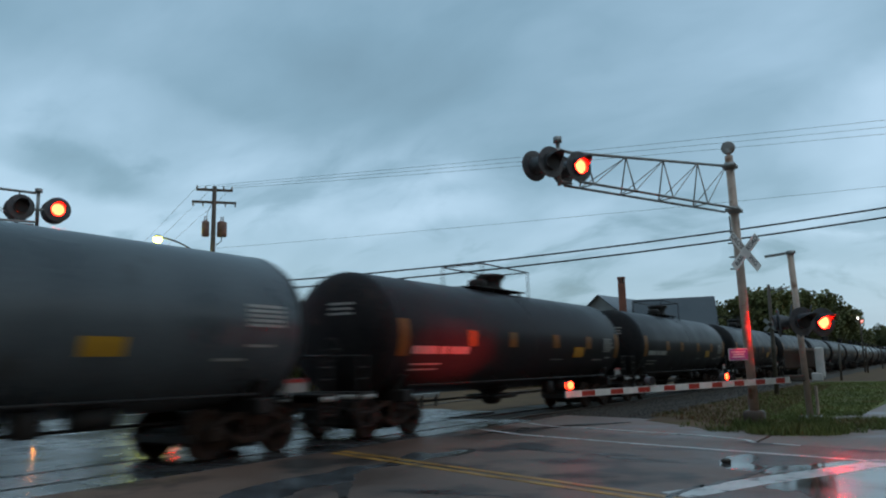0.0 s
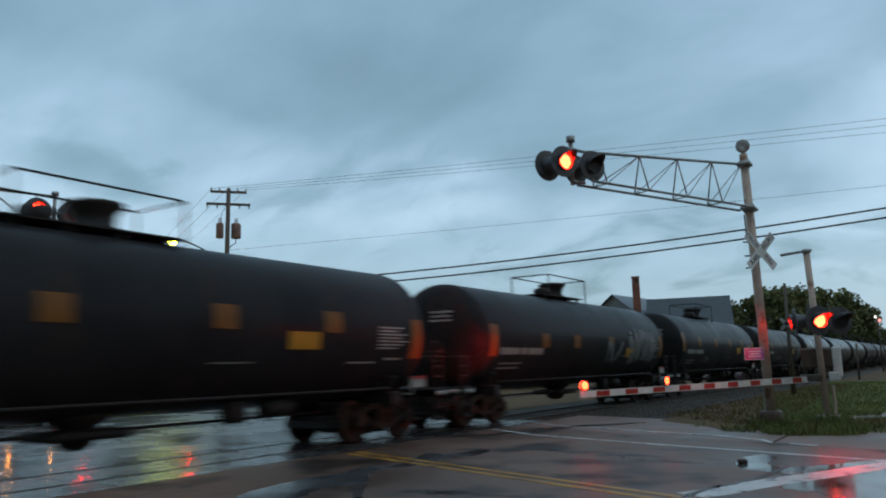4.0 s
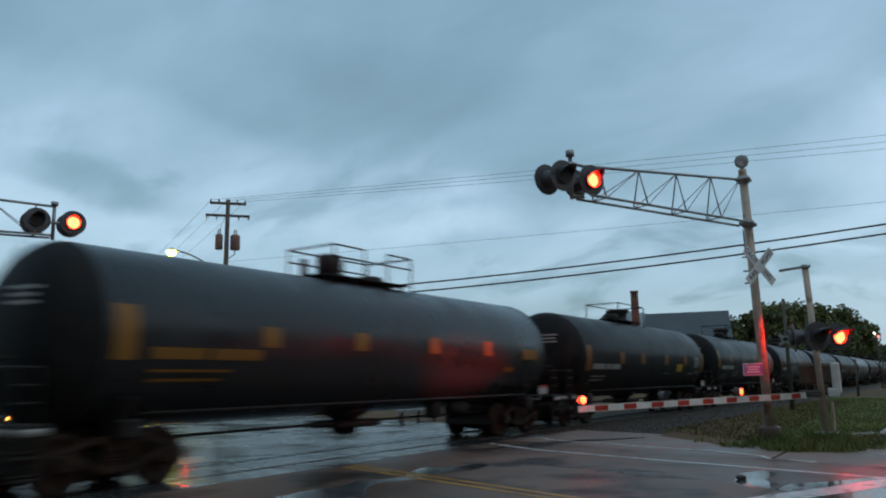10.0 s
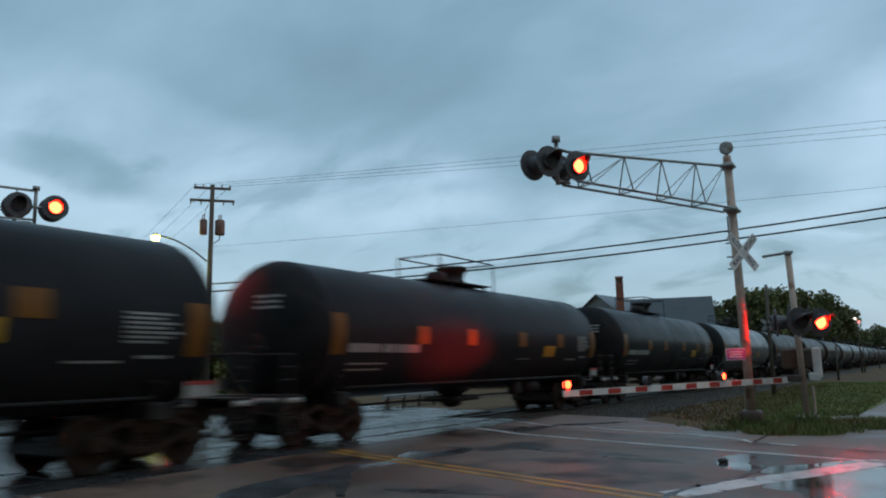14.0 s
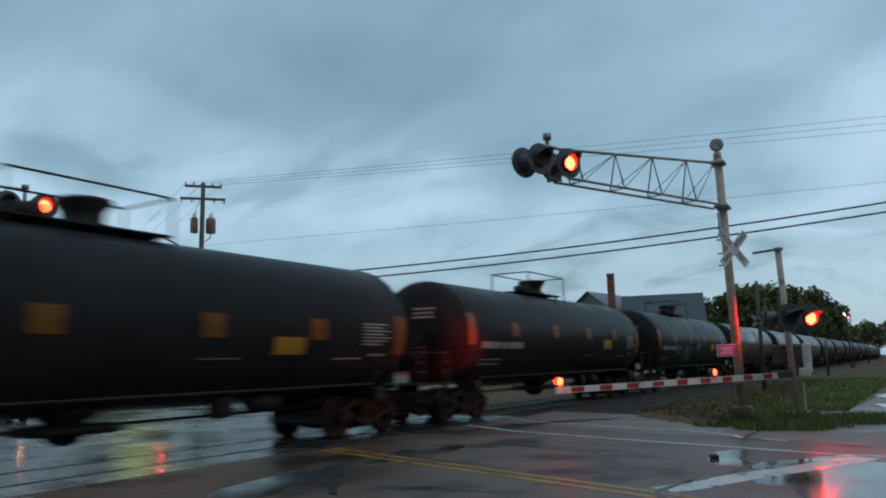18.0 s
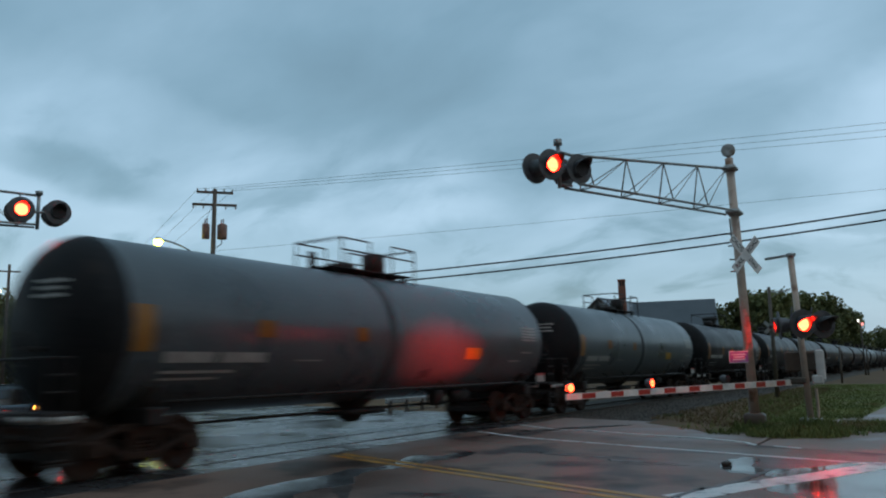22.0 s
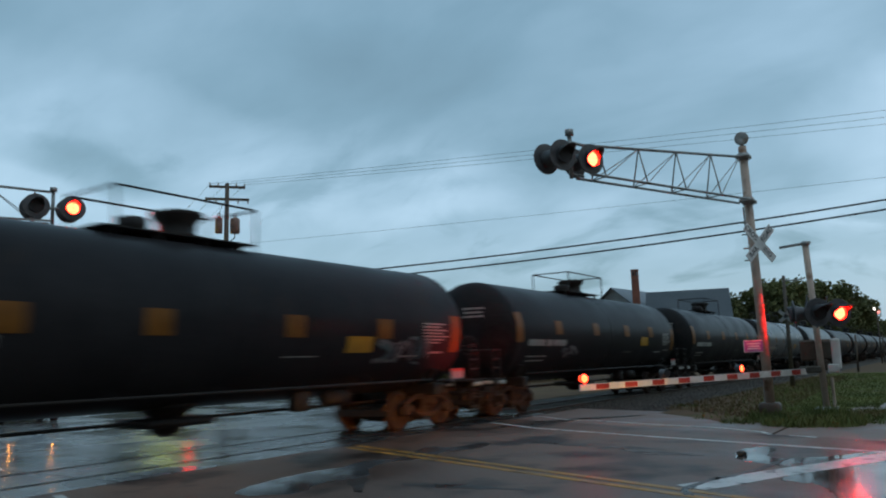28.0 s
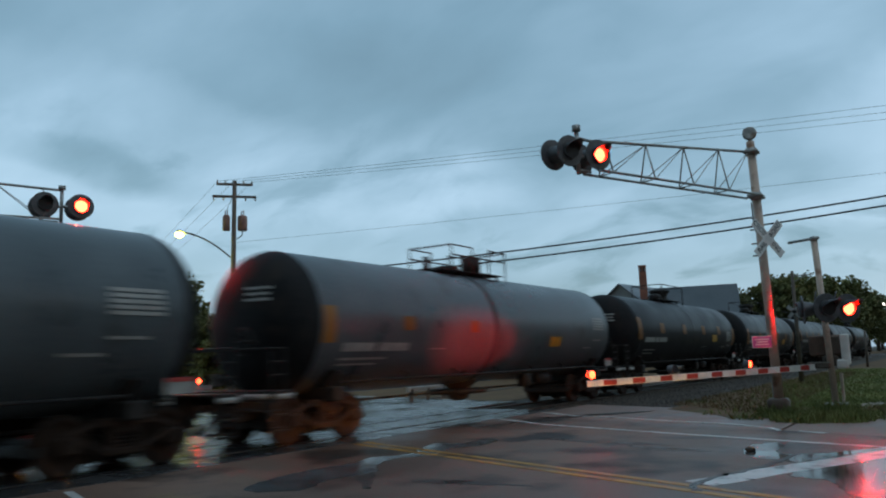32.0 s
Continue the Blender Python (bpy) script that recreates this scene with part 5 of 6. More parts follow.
def gate_signal():
    b, t = Vector((-2.68, 20.47, 0)), Vector((-2.79, 20.45, 4.2))
    sig = thing("gate_signal", "crossing post with red flashers and a lowered gate mechanism", "railway signal")
    bm = bmesh.new()
    rod(bm, b, t, 0.075, seg=16)
    part("post", bm, "mast", sig, "weathered grey steel post")
    bm = bmesh.new()
    lathe(bm, [(0, 0.2), (0.08, 0.2), (0.1, 0.12), (0.26, 0.11)], Matrix.Translation(b), seg=14)
    box(bm, (-2.68, 20.47, 0.12), (0.5, 0.5, 0.26), bevel=0.03)
    part("base", bm, "conc", sig, "post base", smooth=False)
    bm = bmesh.new()
    rod(bm, t + Vector((-0.6, 0.05, -0.03)), t + Vector((0.12, 0, 0.02)), 0.035, seg=8)
    lathe(bm, [(4.16, 0.1), (4.24, 0.1), (4.26, 0.06)], Matrix.Translation((-2.79, 20.45, 0)), seg=12)
    part("top_bracket", bm, "galv", sig)
    c = Vector((-2.5, 19.35, 2.43))
    bm = bmesh.new()
    rod(bm, c - ARM * 0.5 + Vector((0, 0, 0)), c + ARM * 0.5, 0.04, seg=10)
    rod(bm, Vector((-2.74, 20.46, 2.43)), c, 0.05, seg=8)
    for k in (-0.38, 0.38):
        rod(bm, c + ARM * k - FACE * 0.1, c + ARM * k + Vector((0, 0, 0.4)), 0.02, seg=6)
    part("cross_arm", bm, "black_iron", sig)
    for k, w in ((-0.4, "L"), (0.4, "R")):
        flasher(sig, c + ARM * k + FACE * 0.22, Vector((0.68, -0.73, -0.03)), w, beam=2000, cone=90, tilt=2, hood=1.5)
        back = Vector((-0.966, -0.255, -0.04)).normalized()
        flasher(sig, c + ARM * k + back * 0.3, back, w, beam=4800, cone=14, blend=1.0, wide=2.4, hood=0.15)
    # gate mechanism behind the post, white counterweight arm, arm bracket
    bm = bmesh.new()
    box(bm, (-2.76, 20.78, 1.6), (0.82, 0.46, 0.5), bevel=0.04)
    mc = part("mechanism_case", bm, "mech", sig, "rust-brown gate mechanism case", smooth=False)
    bm = bmesh.new()
    box(bm, (-2.58, 20.535, 1.6), (0.34, 0.02, 0.4), bevel=0.008)
    part("case_door", bm, "pole", mc, smooth=False)
    bm = bmesh.new()
    box(bm, (-2.72, 20.62, 1.24), (0.34, 0.26, 0.26), bevel=0.05)
    part("crank_case", bm, "pole", sig, "dark crank case", smooth=False)
    bm = bmesh.new()
    box(bm, (-2.36, 20.44, 1.5), (0.2, 0.06, 0.72), bevel=0.028)
    box(bm, (-2.44, 20.43, 1.16), (0.26, 0.07, 0.22), bevel=0.033)
    part("counterweight", bm, "gate_white", sig, "white counterweight plate", smooth=False)
    bm = bmesh.new()
    box(bm, (-2.95, 20.4, 1.14), (0.5, 0.12, 0.16), bevel=0.03)
    part("arm_bracket", bm, "pole", sig, "dark arm bracket", smooth=False)
    bm = bmesh.new()
    pipe(bm, [(-2.5, 20.4, 0.95), (-2.5, 20.42, 0.4), (-2.53, 20.44, 0.0)], 0.035, 8)
    part("conduit", bm, "mast", sig, "grey cable conduit")


def gate_arm(name, root, tip, lamps, label, face, pale="gate_white"):
    """A striped arm of alternating boards with small lamps; two of the lamps blink in turn."""
    g = thing(name, label, "crossing gate")
    root, tip = Vector(root), Vector(tip)
    d = tip - root
    ln = d.length
    m = facing(root, d)
    stripes = 19
    for i in range(stripes):
        a = ln * (i - 0.4 + (0.04 if i % 2 else -0.04)) / (stripes - 0.4) if i else 0
        bq = ln * (i + 0.6 + (-0.04 if i % 2 else 0.04 if i < stripes - 1 else 0)) / (stripes - 0.4)
        hgt = 0.148 - 0.028 * i / stripes
        bm = bmesh.new()
        box(bm, ((a + bq) / 2, 0, 0), (bq - a, 0.035, hgt), m)
        if i % 2:
            box(bm, ((a + bq) / 2, 0, 0), (bq - a - 0.012, 0.042, hgt * 0.8), m, 1)
            part("stripe", bm, (pale, "gate_red"), g, "red band edged with white", smooth=False)
        else:
            part("stripe", bm, pale, g, smooth=False)
    for k, which in lamps:
        p = m @ Vector((ln * k, 0, 0.17))
        q = facing(p, face)
        bm = bmesh.new()
        rod(bm, p - Vector((0, 0, 0.1)), p, 0.018, seg=8)
        lathe(bm, [(-0.03, 0.08), (0.03, 0.08)], q, seg=16, axis="X")
        if which:
            # sleeve added to keep a covered lamp's light in
            lathe_ring(bm, q, -0.076, 0.076, 0.082, 0.086, 16)
        hd = part("lamp_body", bm, "black_iron", g)
        for s in (1, -1):
            bm = bmesh.new()
            lathe(bm, [(0.031 * s, 0.078), (0.05 * s, 0.072), (0.064 * s, 0.045), (0.07 * s, 0.005)], q, seg=16, axis="X")
            part("gate_lamp", bm, "lamp_gate", hd, "glowing red gate lamp")
            if which:
                # an added cover swings across the lens to blink the lamp
                bm = bmesh.new()
                lathe(bm, [(-0.002, 0.088), (0.002, 0.088)], seg=16, axis="X")
                cover = part("blinker", bm, "slat", hd, smooth=False)
                SHUTTERS.append((cover, q @ Matrix.Translation((0.078 * s, 0, 0)), which, 2))
    return g


def far_signal():
    """The signal for the other direction, beyond the train."""
    sig = thing("cantilever_signal", "crossing signal mast and truss arm beyond the train", "railway signal")
    b = Vector((-22.0, 4.3, 0))
    bm = bmesh.new()
    rod(bm, b, b + Vector((0, 0, 6.8)), 0.11, 0.1, seg=18)
    part("mast", bm, "mast", sig)
    bm = bmesh.new()
    lathe(bm, [(0, 0.22), (0.06, 0.22), (0.08, 0.14), (0.3, 0.13)], Matrix.Translation(b), seg=14)
    part("base", bm, "mech", sig)
    tip = Vector((-19.13, 10.6, 0))
    truss(sig, b, tip, 5.5, 6.55, 6.3, bays=6)
    post = Vector((-19.12, 10.65, 0))
    bm = bmesh.new()
    rod(bm, post + Vector((0, 0, 5.42)), post + Vector((0, 0, 6.36)), 0.045, seg=10)
    rod(bm, post + Vector((0, 0, 6.32)), post + Vector((0, 0, 6.42)), 0.09, seg=10)
    rod(bm, post - ARM * 0.55 + Vector((0, 0, 5.87)), post + ARM * 0.55 + Vector((0, 0, 5.87)), 0.04, seg=10)
    part("lamp_bracket", bm, "galv", sig)
    f = Vector((0.95, -0.3, 0)).normalized()
    for k, w in ((-0.42, "L"), (0.42, "R")):
        p = post + ARM * k + Vector((0, 0, 5.87))
        flasher(sig, p + f * 0.2, f, w, beam=3200, cone=90, tilt=11)
        flasher(sig, p - f * 0.2, -f, w, lit=False)


def build_signals():
    near_signal()
    gate_signal()
    gate_arm("crossing_gate", (-3.04, 20.38, 1.1), (-6.08, 13.84, 1.02), ((0.34, "R"), (0.675, "L"), (0.985, "")), "lowered red and white striped gate arm with red lamps", FACE)
    far_signal()
    gate_arm("crossing_gate", (-21.2, 5.7, 1.12), (-17.3, 14.08, 1.05), ((0.3, "R"), (0.68, "L"), (0.96, "")), "striped gate arm with red and grey bands beyond the train", FACE, "conc")


# ------------------------------------------------------------------ poles, wires, street lamp


def insulator(bm, p):
    lathe(bm, [(0, 0.02), (0.04, 0.05), (0.08, 0.03), (0.12, 0.05), (0.16, 0.02)], Matrix.Translation(p), seg=8)


def utility_pole():
    b = Vector((-31.9, 27.35, 0))
    p = thing("utility_pole", "dark timber utility pole with crossarms and two transformers", "utility pole", Matrix.Translation(b))
    bm = bmesh.new()
    rod(bm, (-0.1, -0.05, 0), (0, 0, 11.6), 0.17, 0.11, seg=12)
    part("shaft", bm, "pole", p)
    d = Vector((0.64, 0.77, 0))
    for z, w in ((11.4, 0.95), (10.72, 1.15)):
        bm = bmesh.new()
        box(bm, (0, 0, z), (2 * w, 0.11, 0.13), pose(0, 0, 0, 0, 0, 50), bevel=0.01)
        arm = part("crossarm", bm, "pole", p, smooth=False)
        for k in (-0.95, -0.5, 0.5, 0.95):
            bm = bmesh.new()
            insulator(bm, d * (k * w) + Vector((0, 0, z + 0.06)) if z > 11.1 else d * (k * w) + Vector((0, 0, z - 0.22)))
            part("insulator", bm, "conc", arm)
    for s in (-1, 1):
        bm = bmesh.new()
        c = d * (0.42 * s)
        r = 0.2 if s < 0 else 0.26
        lathe(bm, [(8.85, r * 0.9), (8.9, r), (9.6, r), (9.65, r * 0.85), (9.71, r * 0.4)], Matrix.Translation(c), seg=18)
        for k in (-0.08, 0.08):
            rod(bm, c + Vector((k, 0, 9.65)), c + Vector((k, 0, 9.95)), 0.03, seg=6)
        part("transformer", bm, "can", p, "rust-red transformer can")
    bm = bmesh.new()
    box(bm, (0.1, -0.2, 4.5), (0.3, 0.16, 0.5), bevel=0.02)
    part("meter_box", bm, "galv", p, "pale grey meter box", smooth=False)
    bm = bmesh.new()
    prev = None
    pts = [d * 0.42 + Vector((0, 0, 8.85)), d * 0.4 + Vector((0, 0, 8.6)), d * 0.15 + Vector((0, 0, 8.4)), Vector((-0.03, 0, 8.3))]
    pipe(bm, pts, 0.025, 6)
    pipe(bm, [Vector((-.2, 0, 10.7)), -d * 0.42 + Vector((0, 0, 9.9))], 0.012, 6)
    part("drop_cable", bm, "wire", p)


def distant_pole():
    p = thing("utility_pole", "distant dark timber pole with a crossarm and small lamp", "utility pole", Matrix.Translation((-66.4, 34.8, -0.06)))
    bm = bmesh.new()
    rod(bm, (0, 0, 0), (0, 0, 11.6), 0.17, 0.11, seg=10)
    part("shaft", bm, "pole", p)
    bm = bmesh.new()
    box(bm, (0, 0, 11.0), (1.7, 0.11, 0.13), pose(0, 0, 0, 0, 0, 62), bevel=0.01)
    part("crossarm", bm, "pole", p, smooth=False)
    bm = bmesh.new()
    rod(bm, (0, 0, 9.1), (-0.2, -0.55, 9.35), 0.03, seg=6)
    part("bracket", bm, "galv", p)
    bm = bmesh.new()
    lathe(bm, [(9.16, 0.05), (9.2, 0.15), (9.32, 0.17), (9.38, 0.06)], Matrix.Translation((-0.25, -0.65, 0)), seg=12)
    part("lamp", bm, "far_lamp", p, "small lit lamp")


def street_lamp():
    s = thing("street_lamp", "lit street lamp on a curved arm from the pole", "street lamp")
    a = Vector((-32.02, 27.2, 7.4))
    e = Vector((-33.62, 25.15, 8.72))
    pts = []
    for i in range(9):
        k = i / 8
        q = a.lerp(e, k)
        q.z = a.z + (e.z - a.z) * (1 - (1 - k) ** 1.8)
        pts.append(q)
    bm = bmesh.new()
    pipe(bm, pts, 0.045, 8)
    part("arm", bm, "black_iron", s)
    bm = bmesh.new()
    lathe(bm, [(0.12, 0.05), (0.1, 0.13), (0.02, 0.17), (-0.01, 0.17)], Matrix.Translation(e), seg=18)
    part("shade", bm, "galv", s)
    bm = bmesh.new()
    lathe(bm, [(-0.015, 0.16), (-0.08, 0.22), (-0.18, 0.21), (-0.27, 0.12), (-0.3, 0.03)], Matrix.Translation(e), seg=18)
    part("lamp_globe", bm, "street", s, "glowing yellow-green globe")
    lt = new("street_lamp_light", bpy.data.lights.new("street_lamp_light", "SPOT"))
    lt.data.energy, lt.data.color, lt.data.shadow_soft_size = 280, (0.9, 1.0, 0.16), 0.2
    lt.data.spot_size, lt.data.spot_blend = radians(165), 0.3
    lt.matrix_world = look(e + Vector((0, 0, -0.4)), e + Vector((0.01, 0, -5)))


def cable(a, b, sag, r, label, n=24):
    a, b = Vector(a), Vector(b)
    bm = bmesh.new()
    pts = []
    for i in range(n + 1):
        k = i / n
        p = a.lerp(b, k)
        p.z -= sag * 4 * k * (1 - k)
        pts.append(p)
    seg = 5
    rings = []
    for i, p in enumerate(pts):
        d = (pts[min(i + 1, n)] - pts[max(i - 1, 0)]).normalized()
        u = d.cross(Vector((0, 0, 1))).normalized()
        v = u.cross(d)
        rings.append([bm.verts.new(p + (u * math.cos(t) + v * math.sin(t)) * r) for t in [2 * math.pi * j / seg for j in range(seg)]])
    for p, q in zip(rings, rings[1:]):
        for j in range(seg):
            bm.faces.new((p[j], p[(j + 1) % seg], q[(j + 1) % seg], q[j]))
    tagged(part("overhead_cable", bm, "wire"), label, "cable", "overhead cables")


def build_wires():
    for z, e in ((6.2, 14.3), (5.8, 13.9)):
        cable((-31.8, 27.35, z), (40, 47.5, e), 2.0, 0.04, "thick black overhead cable crossing the railway")
    d = Vector((0.64, 0.77, 0))
    pb = Vector((-31.9, 27.35, 11.55))
    for k, e in ((-0.9, (26, 43.0, 11.6)), (-0.1, (26, 44.5, 11.55)), (0.9, (26, 46.0, 11.5))):
        cable(pb + d * k, e, 0.3, 0.008, "thin overhead line from the pole's crossarm")
        cable(pb + d * k, (-120, 72.8 + k * 1.2, 11.0), 0.5, 0.008, "thin overhead line from the pole's crossarm")
    cable((-31.9, 27.35, 8.2), (26, 44, 9.6), 0.3, 0.007, "thin low overhead line")


def track_pole(x, y, h, arm):
    p = thing("track_pole", "thin dark trackside pole beside the grass" if not arm else "dark trackside pole with a short crossarm", "pole", Matrix.Translation((x, y, -0.05)), "trackside poles")
    bm = bmesh.new()
    rod(bm, (0, 0, 0), (0.05, 0, h), 0.085 if not arm else 0.11, 0.07, seg=10)
    part("shaft", bm, "pole", p)
    if arm:
        bm = bmesh.new()
        rod(bm, (0, 0, h - 0.25), (0.95, 0.1, h - 0.2), 0.03, seg=8)
        rod(bm, (0, 0, h - 0.55), (0.7, 0.1, h - 0.22), 0.02, seg=6)
        part("bracket", bm, "galv", p)
        bm = bmesh.new()
        for k in (45, -45):
            box(bm, (0, -0.12, 3.3), (0.75, 0.02, 0.16), Matrix.Translation((0, 0, 3.3)) @ pose(0, 0, 0, 0, k, 0) @ Matrix.Translation((0, 0, -3.3)))
        part("cross_sign", bm, "steel", p, "small weathered cross boards", smooth=False)


def build_poles():
    utility_pole()
    distant_pole()
    street_lamp()
    track_pole(-6.42, 38.8, 5.2, True)
    for x, y, hgt in ((-6.15, 65.0, 2.75), (-6.7, 100, 3.2), (-7.0, 135, 3.4)):
        track_pole(x, y, hgt, False)


# ------------------------------------------------------------------ buildings


def gable_house(name, label, cx, cy, w, d, eave, ridge, turn, roof, wall_mat, wins=3):
    """A block with a pitched roof; the ridge runs along local x."""
    h = thing(name, label, "building", pose(cx, cy, -0.06, 0, 0, turn))
    bm = bmesh.new()
    pts = [(-d / 2, 0), (d / 2, 0), (d / 2, eave), (0, ridge), (-d / 2, eave)]
    a = [bm.verts.new((-w / 2, y, z)) for y, z in pts]
    b = [bm.verts.new((w / 2, y, z)) for y, z in pts]
    bm.faces.new(a)
    bm.faces.new(b[::-1])
    for i in range(5):
        bm.faces.new((a[i], b[i], b[(i + 1) % 5], a[(i + 1) % 5]))
    bmesh.ops.recalc_face_normals(bm, faces=bm.faces)
    wl = part("wall", bm, wall_mat, h, smooth=False)
    for s in (-1, 1):
        bm = bmesh.new()
        o, t = 0.5, 0.14
        e = Vector((0, s * (d / 2 + o), eave - o * (ridge - eave) / (d / 2)))
        r = Vector((0, 0, ridge + 0.0))
        vs = []
        for x in (-w / 2 - o, w / 2 + o):
            for p in (e, r):
                for z in (0.02, t):
                    vs.append(bm.verts.new((x, p.y, p.z + z)))
        for f in ((0, 1, 3, 2), (4, 6, 7, 5), (0, 4, 5, 1), (2, 3, 7, 6), (1, 5, 7, 3), (0, 2, 6, 4)):
            bm.faces.new([vs[i] for i in f])
        bmesh.ops.recalc_face_normals(bm, faces=bm.faces)
        part("roof", bm, roof, h, smooth=False)
    for i in range(wins):
        x = -w / 2 + w * (i + 0.5) / wins
        bm = bmesh.new()
        box(bm, (x, -d / 2 - 0.03, eave * 0.55), (1.0, 0.1, 1.6))
        fr = part("window", bm, "sign_white", wl, "white framed window", smooth=False)
        bm = bmesh.new()
        box(bm, (x, -d / 2 - 0.09, eave * 0.55), (0.84, 0.03, 1.42))
        part("pane", bm, "dark_glass", fr, smooth=False)
    return h


def build_buildings():
    gable_house("hall", "pale grey gabled hall beyond the train", -32.75, 92.9, 11.6, 8.2, 6.5, 9.8, 84.6, "roof", "wall", 3)
    ch = thing("chimney", "tall square red-brick chimney behind the hall roof", "chimney", pose(-30.35, 86.8, -0.06, 0, 0, 20))
    bm = bmesh.new()
    box(bm, (0, 0, 5.5), (0.86, 0.86, 11.0), bevel=0.03)
    part("shaft", bm, "brick", ch, smooth=False)
    for k in (-0.34, 0.0, 0.34):
        for m in (pose(0, 0, 0), pose(0, 0, 0, 0, 0, 90)):
            for s in (-0.36, 0.36):
                bm = bmesh.new()
                box(bm, (k, s, 11.3), (0.14, 0.13, 0.62), m)
                part("brick_pier", bm, "brick", ch, smooth=False)
    # black core added between the piers, painting the shade inside the openings
    bm = bmesh.new()
    box(bm, (0, 0, 11.3), (0.5, 0.5, 0.62))
    part("flue", bm, "sign_black", ch, "black core put in as the shade of the slots", smooth=False)
    bm = bmesh.new()
    box(bm, (0, 0, 11.7), (0.94, 0.94, 0.2), bevel=0.03)
    part("cap", bm, "brick", ch, "dark brick cap", smooth=False)
    gable_house("warehouse", "low warehouse with a dark blue-grey metal roof", -25.7, 91.2, 8.4, 9.0, 5.9, 9.15, 15.5, "roof2", "wall", 4)


def light_pole():
    p = thing("light_pole", "thin far pole with a white lamp and a red lamp", "pole", Matrix.Translation((-6.95, 99.8, -0.06)))
    bm = bmesh.new()
    rod(bm, (0, 0, 0), (0, 0, 6.4), 0.09, 0.06, seg=8)
    part("shaft", bm, "pole", p)
    for x, z, r, mt in ((-0.2, 6.25, 0.13, "head"), (0.2, 5.85, 0.13, "far_red")):
        bm = bmesh.new()
        rod(bm, (0, 0, z - 0.2), (x, -0.1, z - 0.15), 0.03, seg=6)
        lathe(bm, [(-0.12, r * 0.6), (0.0, r), (0.12, r * 0.6)], Matrix.Translation((x, -0.1, z)), seg=12)
        part("lamp", bm, mt, p, "lit lamp")


# ------------------------------------------------------------------ trees


def crown_mesh(seed, w, hgt, n, leaf):
    rnd = random.Random(seed)
    blobs = []
    for _ in range(26):
        a, k, u = rnd.uniform(0, 6.283), rnd.random() ** 0.5, rnd.random()
        z = hgt * (0.22 + 0.68 * u)
        rr = w * 0.5 * (1 - 0.75 * abs(u - 0.38) ** 1.3) * k
        blobs.append((rr * math.cos(a), rr * math.sin(a), z, rnd.uniform(0.1, 0.2) * w))
    vs, fs = [], []
    for _ in range(n):
        bx, by, bz, br = rnd.choice(blobs)
        d = Vector((rnd.gauss(0, 1), rnd.gauss(0, 1), rnd.gauss(0, 0.8))).normalized() * br * (0.55 + 0.5 * rnd.random())
        c = Vector((bx, by, bz)) + d
        u = Vector((rnd.gauss(0, 1), rnd.gauss(0, 1), rnd.gauss(0, 1))).normalized()
        v = u.orthogonal().normalized()
        q = u.cross(v)
        s = leaf * rnd.uniform(0.5, 1.3)
        b = len(vs)
        vs += [tuple(c + v * s), tuple(c + q * s * 0.6), tuple(c - v * s), tuple(c - q * s * 0.6)]
        fs.append((b, b + 1, b + 2, b + 3))
    me = bpy.data.meshes.new("crown")
    me.from_pydata(vs, [], fs)
    return me


def make_tree(seed, w, hgt, n, leaf, mat):
    t = thing("tree", "leafy broad tree, dark against the dusk sky, some copies added unseen", "tree", group="trees beyond the railway")
    rnd = random.Random(seed + 50)
    bm = bmesh.new()
    rod(bm, (0, 0, -0.1), (0.1, 0.1, hgt * 0.5), 0.035 * hgt, 0.02 * hgt, seg=9)
    for _ in range(7):
        a = rnd.uniform(0, 6.28)
        z = hgt * rnd.uniform(0.25, 0.5)
        rod(bm, (0.05, 0.05, z), (w * 0.3 * math.cos(a), w * 0.3 * math.sin(a), z + hgt * 0.25), 0.012 * hgt, 0.004 * hgt, seg=6)
    part("trunk", bm, "bark", t)
    me = crown_mesh(seed, w, hgt, n, leaf)
    me.materials.append(M[mat])
    c = new("crown", me)
    c.parent = t
    return t


